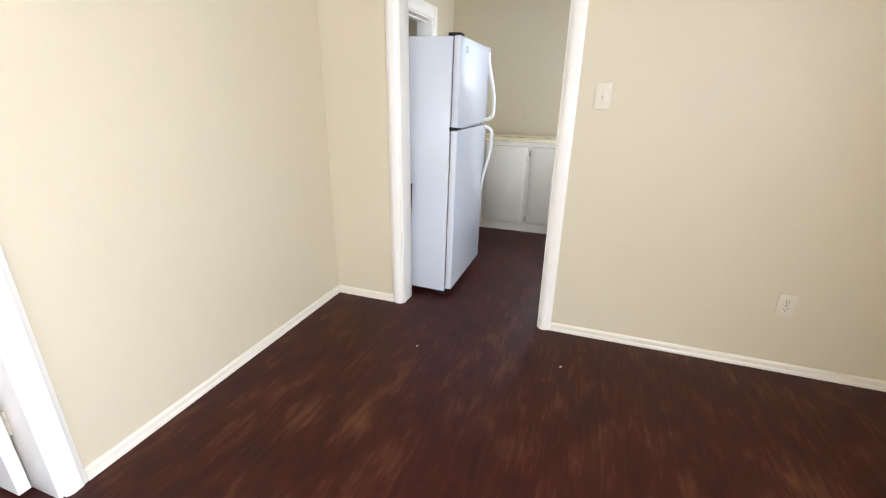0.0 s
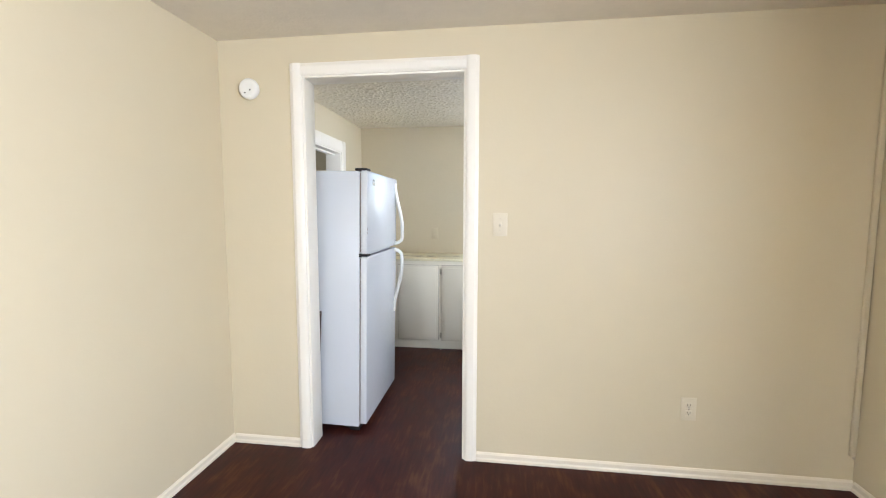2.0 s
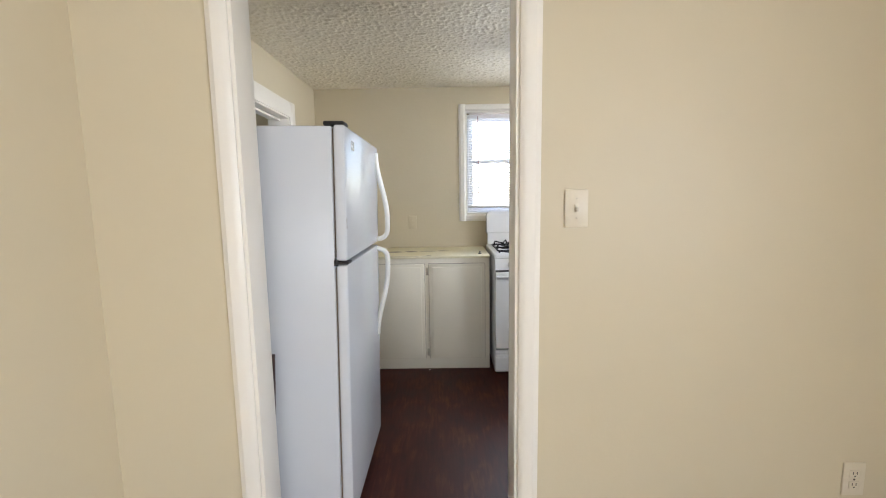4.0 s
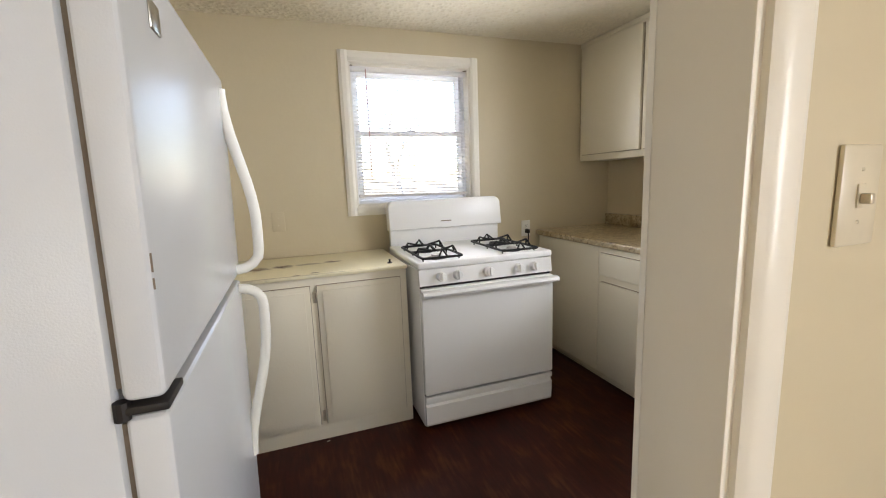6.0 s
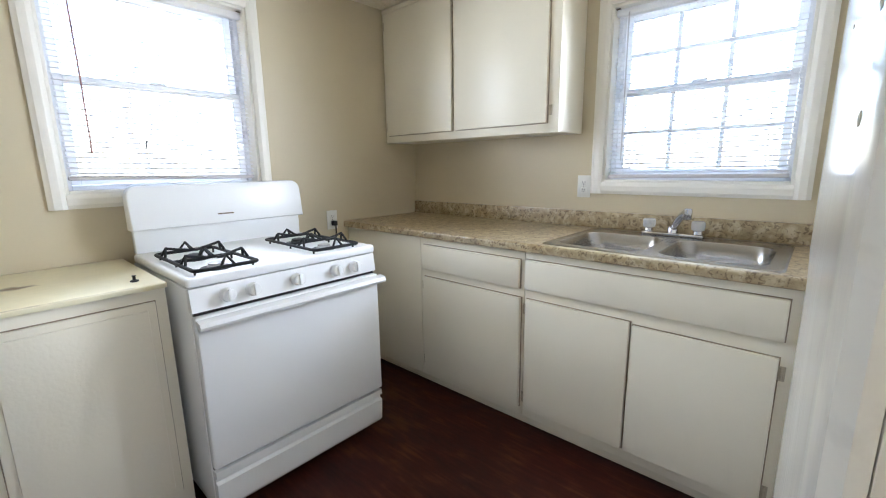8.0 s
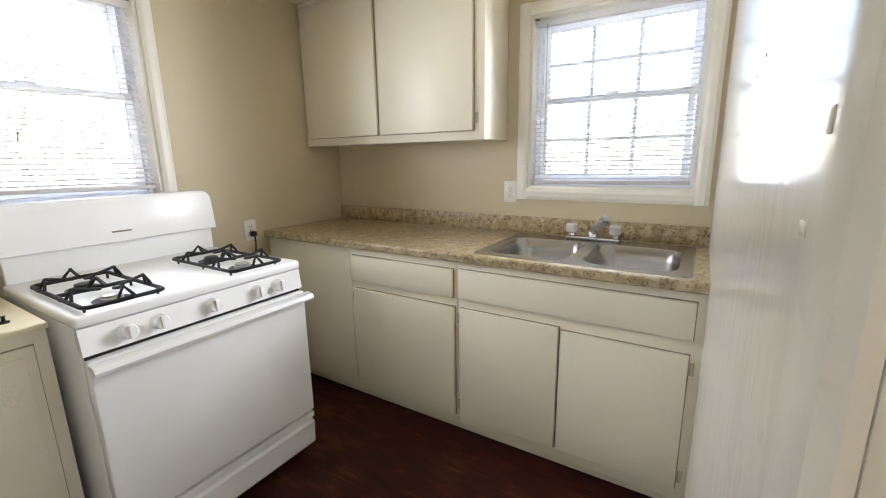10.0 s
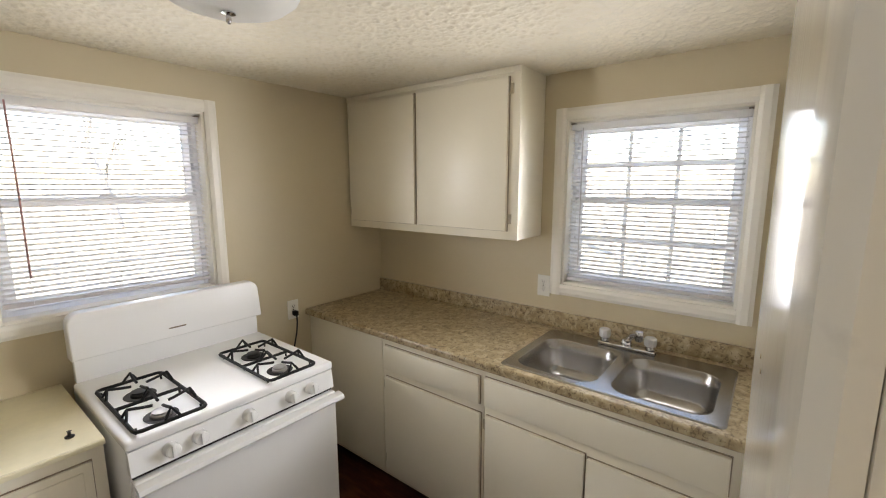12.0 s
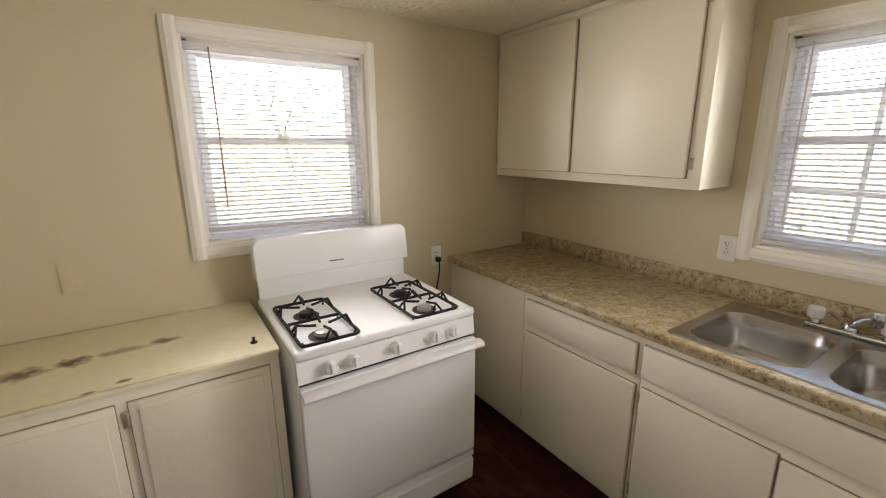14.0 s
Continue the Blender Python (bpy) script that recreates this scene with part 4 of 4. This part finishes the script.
def faucet():
    z = 0.9198
    cx, cy = 1.668, 2.918
    root = thing("faucet", (cx, cy, z), "chrome two-handle kitchen faucet with clear knobs", "faucet")
    part("base_plate", B(cx - 0.026, cx + 0.026, cy - 0.125, cy + 0.125, z, z + 0.016, 0.006, 3), CHROME, root)
    for s in (-1, 1):
        m = Matrix.Translation((cx, cy + s * 0.1, z + 0.018))
        part("valve_collar", lathe(bmesh.new(), [(0.02, 0), (0.018, 0.012), (0.012, 0.014)], m, 18), CHROME, root, "", True)
        part("knob", lathe(bmesh.new(), [(0.017, 0.014), (0.025, 0.018), (0.027, 0.03), (0.027, 0.05), (0.022, 0.056), (0, 0.057)], m, 10), ACRYLIC, root, "clear acrylic knob")
    bm = bmesh.new()
    lathe(bm, [(0.023, 0.015), (0.022, 0.035), (0.017, 0.045), (0, 0.048)], Matrix.Translation((cx, cy, z)), 20)
    part("spout_base", bm, CHROME, root, "", True)
    bm = bmesh.new()
    a = Vector((cx, cy, z + 0.035))
    tip = Vector((1.545, 2.845, z + 0.120))
    d = tip - a
    sweep(bm, [a, a + d * 0.3 + Vector((0, 0, 0.006)), a + d * 0.7 + Vector((0, 0, 0.008)), tip, tip + Vector((-0.018, -0.011, 0.004))], 0.016, 12)
    sp = part("spout", bm, CHROME, root, "chrome swivel spout", True)
    part("aerator", lathe(bmesh.new(), [(0.013, -0.026), (0.0165, -0.022), (0.0175, 0.006), (0.0165, 0.017), (0.010, 0.020)], Matrix.Translation(tip + Vector((-0.014, -0.009, 0.0))), 14), CHROME, sp, "", True)


faucet()


# ---- kitchen: wall cabinet ----
def wall_cabinet():
    x0, y0, y1, z0, z1 = 1.512, 3.418, N - 0.004, 1.402, H2 - 0.003
    root = thing("wall_cabinet", ((x0 + E) / 2, (y0 + y1) / 2, z0), "cream painted two-door wall cabinet", "cabinet")
    bm = bmesh.new()
    box(bm, x0 + 0.0185, E - 0.002, y0, y1, z0, z1, 0.0015)
    part("body", bm, CAB, root)
    part("face_frame", B(x0, x0 + 0.018, y0 - 0.001, y1, z0 - 0.002, z1, 0.0015), CAB, root)
    for a, b, hg in ((4.078, 4.636, 4.647), (3.474, 4.056, 3.462)):
        d = part("door", B(x0 - 0.0205, x0 - 0.0030, a, b, 1.446, 2.178, 0.004, 2), CAB, root)
        # same brown plate for gap shade and grime behind the wall-cabinet door
        part("seam", B(x0 - 0.0029, x0 - 0.0006, a - 0.0035, b + 0.0035, 1.443, 2.181), GRIME_SHADE, d, "brown strip for gap shade and grime round the door edge")
        for z in (1.505, 2.124):
            hinge_small(d, hg, z, x0)
    part("crown_strip", B(x0 - 0.006, x0 - 0.0005, y0 + 0.002, y1, z1 - 0.028, z1 - 0.001, 0.002), CAB, root)


wall_cabinet()


# ---- ceiling lamp ----
def ceiling_lamp():
    c = Matrix.Translation((0.222, 3.540, 0))
    root = thing("ceiling_lamp", (0.222, 3.540, H2 - 0.01), "frosted glass dome ceiling lamp, switched off", "lamp")
    part("pan", lathe(bmesh.new(), [(0.165, H2 - 0.003), (0.165, H2 - 0.03), (0.15, H2 - 0.036)], c, 40), STEEL, root, "dull metal pan", True)
    part("shade", lathe(bmesh.new(), [(0.178, H2 - 0.038), (0.181, H2 - 0.046), (0.180, H2 - 0.060), (0.168, H2 - 0.084), (0.140, H2 - 0.106), (0.095, H2 - 0.122), (0.045, H2 - 0.129), (0.008, H2 - 0.130)], c, 56), FROST, root, "frosted white glass dome", True)
    part("finial", lathe(bmesh.new(), [(0.004, H2 - 0.128), (0.017, H2 - 0.132), (0.017, H2 - 0.135), (0.006, H2 - 0.139), (0.007, H2 - 0.152), (0.004, H2 - 0.158), (0, H2 - 0.159)], c, 20), CHROME, root, "chrome finial", True)
    for a in (20, 200):
        x, y = 0.222 + 0.178 * math.cos(radians(a)), 3.54 + 0.178 * math.sin(radians(a))
        part("clip", B(x - 0.01, x + 0.01, y - 0.004, y + 0.004, H2 - 0.066, H2 - 0.02, 0.002), CHROME, root, "chrome clip")


ceiling_lamp()


# ---- plates, outlets, detector ----
def plate(name, label, centre, axis, sign, kind, w=0.072, h=0.116, mat=PLASTIC):
    """A wall plate facing along -y / -x (sign -1), with its slots or toggle."""
    root = thing(name, centre, label, "outlet" if kind == "outlet" else "switch")
    m = Matrix.Translation(centre) @ (Matrix.Identity(4) if axis == "y" else Matrix.Rotation(radians(-90), 4, "Z"))

    def put(nm, x0, x1, d0, d1, z0, z1, material_, r=0.001, lab="", parent=None):
        bm = B(x0, x1, -d1, -d0, z0, z1, r)
        bm.transform(m)
        return part(nm, bm, material_, parent or root, lab)

    p = put("cover", -w / 2, w / 2, 0.0004, 0.0065, -h / 2, h / 2, mat, 0.003)
    if kind == "outlet":
        for z in (-0.0195, 0.0195):
            put("receptacle", -0.0165, 0.0165, 0.0066, 0.0085, z - 0.0135, z + 0.0135, mat, 0.002)
            for sx in (-0.0062, 0.0062):
                put("slot", sx - 0.0012, sx + 0.0012, 0.0084, 0.0090, z - 0.001, z + 0.0075, DARK, 0)
            put("slot", -0.002, 0.002, 0.0084, 0.0090, z - 0.0095, z - 0.005, DARK, 0)
        put("screw", -0.003, 0.003, 0.0064, 0.0075, -0.003, 0.003, CHROME, 0.001)
    elif kind == "switch":
        put("collar", -0.007, 0.007, 0.0066, 0.0085, -0.014, 0.014, mat, 0.001)
        # toggle takes a darker brown to stand for the shadow on it
        put("toggle", -0.0045, 0.0045, 0.008, 0.019, -0.009, 0.003, BRASS, 0.002, "small toggle lever, toned dark for the shade on it")
        for z in (-0.030, 0.030):
            put("screw", -0.0022, 0.0022, 0.0062, 0.0071, z - 0.0022, z + 0.0022, BRASS, 0.001)
    else:
        for z in (-0.021, 0.021):
            put("screw", -0.003, 0.003, 0.0064, 0.0075, z - 0.003, z + 0.003, ALMOND, 0.001)
    return root


plate("light_switch", "almond toggle light switch on a cream wall", (0.060, D, 1.259), "y", -1, "switch", mat=ALMOND)
plate("outlet", "white duplex outlet low on a cream wall", (0.995, D, 0.353), "y", -1, "outlet", mat=ALMOND)
plate("outlet", "white duplex outlet beside the gas range", (1.044, N, 0.930), "y", -1, "outlet")
plate("outlet", "white duplex outlet beside the sink window", (E, 3.390, 1.128), "x", -1, "outlet")
plate("blank_plate", "cream painted blank wall plate above the old cabinet", (-0.640, N, 1.088), "y", -1, "blank", mat=PAINT)


def range_plug():
    root = thing("power_cord", (1.044, N - 0.01, 0.91), "black plug and cord of the gas range", "cord")
    part("plug", B(1.031, 1.057, N - 0.045, N - 0.0095, 0.896, 0.926, 0.006, 2), DARK, root)
    pts = [(1.044, N - 0.04, 0.897), (1.043, N - 0.043, 0.86), (1.035, N - 0.045, 0.80), (1.015, N - 0.045, 0.72), (0.985, N - 0.05, 0.6), (0.95, N - 0.05, 0.4), (0.9, N - 0.06, 0.15), (0.8, N - 0.06, 0.02)]
    part("cord", sweep(bmesh.new(), pts, 0.0045, 8), DARK, root, "", True)


range_plug()


def smoke_detector():
    m = Matrix.Translation((-1.263, D, 1.966)) @ Matrix.Rotation(radians(90), 4, "X")
    root = thing("smoke_detector", (-1.263, D, 1.966), "round white smoke detector on a cream wall", "smoke detector")
    part("base", lathe(bmesh.new(), [(0.050, 0.0005), (0.050, 0.012)], m, 32), PLASTIC, root, "", True)
    part("cover", lathe(bmesh.new(), [(0.054, 0.0125), (0.054, 0.024), (0.048, 0.033), (0.040, 0.036), (0, 0.038)], m, 36), PLASTIC, root, "", True)
    for x, z in ((0.016, -0.010), (-0.012, -0.024)):
        part("port", lathe(bmesh.new(), [(0.004, 0.0355), (0.004, 0.039)], m @ Matrix.Translation((x, z, 0)), 10), DARK, root, "dark sensor hole")


smoke_detector()


def corner_conduit():
    """A painted cable channel that runs down the corner and ends above the baseboard."""
    root = thing("cable_conduit", (1.729, D - 0.008, 0.165), "cream painted cable channel down the corner", "conduit")
    part("channel", B(1.716, 1.741, D - 0.017, D - 0.0005, 0.17, H1 - 0.001, 0.005, 3), PAINT, root)
    part("end_cap", lathe(bmesh.new(), [(0.005, 0), (0.005, 0.012)], Matrix.Translation((1.736, D - 0.010, 0.158)), 10), BRASS, root)


corner_conduit()


# ---- living-room side door, standing open ----
def side_door():
    root = thing("door_1", (LW - 0.145, 0.621, 0), "white panel door standing open into the back room", "door")
    x1, x0 = LW - 0.122, LW - 0.122 - 0.76
    part("leaf", B(x0, x1, 0.584, 0.619, 0.012, 2.0, 0.002), TRIM, root)
    for z in (0.28, 1.05, 1.75):
        bm = bmesh.new()
        lathe(bm, [(0.006, -0.045), (0.006, 0.045)], Matrix.Translation((x1 + 0.006, 0.6255, z)), 10)
        box(bm, x1 - 0.03, x1 + 0.004, 0.6195, 0.6215, z - 0.045, z + 0.045)
        part("hinge", bm, BRASS, root, "painted butt hinge")
    bm = bmesh.new()
    lathe(bm, [(0.026, 0), (0.026, 0.006), (0.011, 0.012), (0.011, 0.035), (0.026, 0.045), (0.028, 0.06), (0.018, 0.07), (0, 0.072)], Matrix.Translation((x0 + 0.06, 0.584, 0.93)) @ Matrix.Rotation(radians(90), 4, "X"), 20)
    part("knob", bm, BRASS, root, "brass knob", True)


side_door()


# ---- small things ----
def peg():
    root = thing("drain_plug", (-0.091, 4.156, TOPZ), "small black rubber peg on the painted top", "plug")
    part("stopper", lathe(bmesh.new(), [(0.013, 0.0003), (0.013, 0.004), (0.005, 0.007), (0.0045, 0.018), (0.007, 0.021), (0, 0.022)], Matrix.Translation((-0.091, 4.156, TOPZ)), 14), DARK, root, "", True)


peg()



def on_gloss_wall(name, cx, cz, dx, dz, mat, label, category, group):
    """A small lump or nick on the slightly skewed glossy wall."""
    y = 2.425 + (cx + 0.06) * 0.0103
    bm = B(cx - dx, cx + dx, y - 0.004, y + 0.0012, cz - dz, cz + dz, min(dx, dz) * 0.4, 2)
    tagged(part(name, bm, mat), label, category, group)


for cx, cz, dx, dz in ((-0.077, 1.332, 0.007, 0.008), (-0.053, 1.269, 0.01, 0.005)):
    on_gloss_wall("white_lump", cx, cz, dx, dz, TRIM, "small white lump on the glossy wall", "paint blob", "paint blobs")
for cx, cz, dx, dz in ((0.425, 1.425, 0.006, 0.002), (0.327, 1.438, 0.005, 0.002)):
    on_gloss_wall("wall_nick", cx, cz, dx, dz, GRIME_SHADE, "small brown nick in the glossy wall paint", "wall mark", "nicks in the paint")
for x, y, a in ((0.035, 1.936, 0.9), (-0.70, 1.857, 1.2), (-0.485, 4.045, 0.3)):
    bm = B(-0.008, 0.008, -0.002, 0.002, 0, 0.003, 0.001)
    bm.transform(Matrix.Translation((x, y, 0.0002)) @ Matrix.Rotation(a, 4, "Z"))
    tagged(part("debris", bm, PLASTIC), "pale paint chip lying on the dark floor", "debris", "chips on the floor")


# ---- outside ----
g = bmesh.new()
lathe(g, [(300, -0.62), (300, -0.55), (0, -0.55)], Matrix.Identity(4), 64)
structure("ground", g, EARTH, "dry grass ground outside the house", "ground")
structure("footing", B(-3.28, 1.93, -2.73, 4.81, -0.6, -0.121), EARTH, "low concrete footing of the house", "footing")


def tree(x, y, h, seed, label):
    rnd = random.Random(seed)
    root = thing("tree", (x, y, -0.55), label, "tree", "trees outside")
    bm = bmesh.new()

    def limb(p, d, length, r, depth):
        pts, q, dd = [p], p.copy(), d.copy()
        steps = 4
        for _ in range(steps):
            dd = (dd + Vector((rnd.uniform(-.25, .25), rnd.uniform(-.25, .25), rnd.uniform(-.05, .18)))).normalized()
            q = q + dd * length / steps
            pts.append(q)
        rings = []
        for i, c in enumerate(pts):
            rr = r * (1 - 0.55 * i / steps)
            ax = (pts[min(i + 1, steps)] - pts[max(i - 1, 0)]).normalized()
            u = ax.orthogonal().normalized()
            w = ax.cross(u)
            rings.append([bm.verts.new(c + rr * (math.cos(t) * u + math.sin(t) * w)) for t in (k * math.pi / 3 for k in range(6))])
        for a, b in zip(rings, rings[1:]):
            for k in range(6):
                bm.faces.new((a[k], a[(k + 1) % 6], b[(k + 1) % 6], b[k]))
        ends.append(pts[-1])
        if depth:
            for k in range(3):
                s = pts[rnd.randint(2, steps)]
                nd = (dd + Vector((rnd.uniform(-1, 1), rnd.uniform(-1, 1), rnd.uniform(0, .6)))).normalized()
                limb(s, nd, length * rnd.uniform(.5, .75), r * 0.45, depth - 1)

    ends = []
    limb(Vector((x, y, -0.58)), Vector((rnd.uniform(-.1, .1), rnd.uniform(-.1, .1), 1)), h * 0.5, h * 0.028, 3)
    part("trunk", bm, BARK, root, "grey-brown trunk and bare limbs")
    bm = bmesh.new()
    for e in ends:
        for _ in range(26):
            c = e + Vector((rnd.gauss(0, .3), rnd.gauss(0, .3), rnd.gauss(0, .28)))
            q = Euler((rnd.uniform(0, 6), rnd.uniform(0, 6), rnd.uniform(0, 6))).to_matrix()
            s = rnd.uniform(.03, .06)
            vs = [bm.verts.new(c + q @ Vector(v) * s) for v in ((-1, 0, 0), (0, -.45, .1), (1, 0, 0), (0, .45, .1))]
            bm.faces.new(vs)
    part("crown", bm, LEAF, root, "thin sparse crown")


tree(6.6, 30.0, 9.0, 3, "bare-limbed tree seen through the range window")
tree(-2.2, 17.0, 8.0, 5, "bare-limbed tree with a thin crown")
tree(13.0, 6.0, 7.5, 8, "thin-crowned tree seen through the sink window")
tree(17.0, 11.5, 8.0, 11, "thin-crowned tree at the far side of the yard")
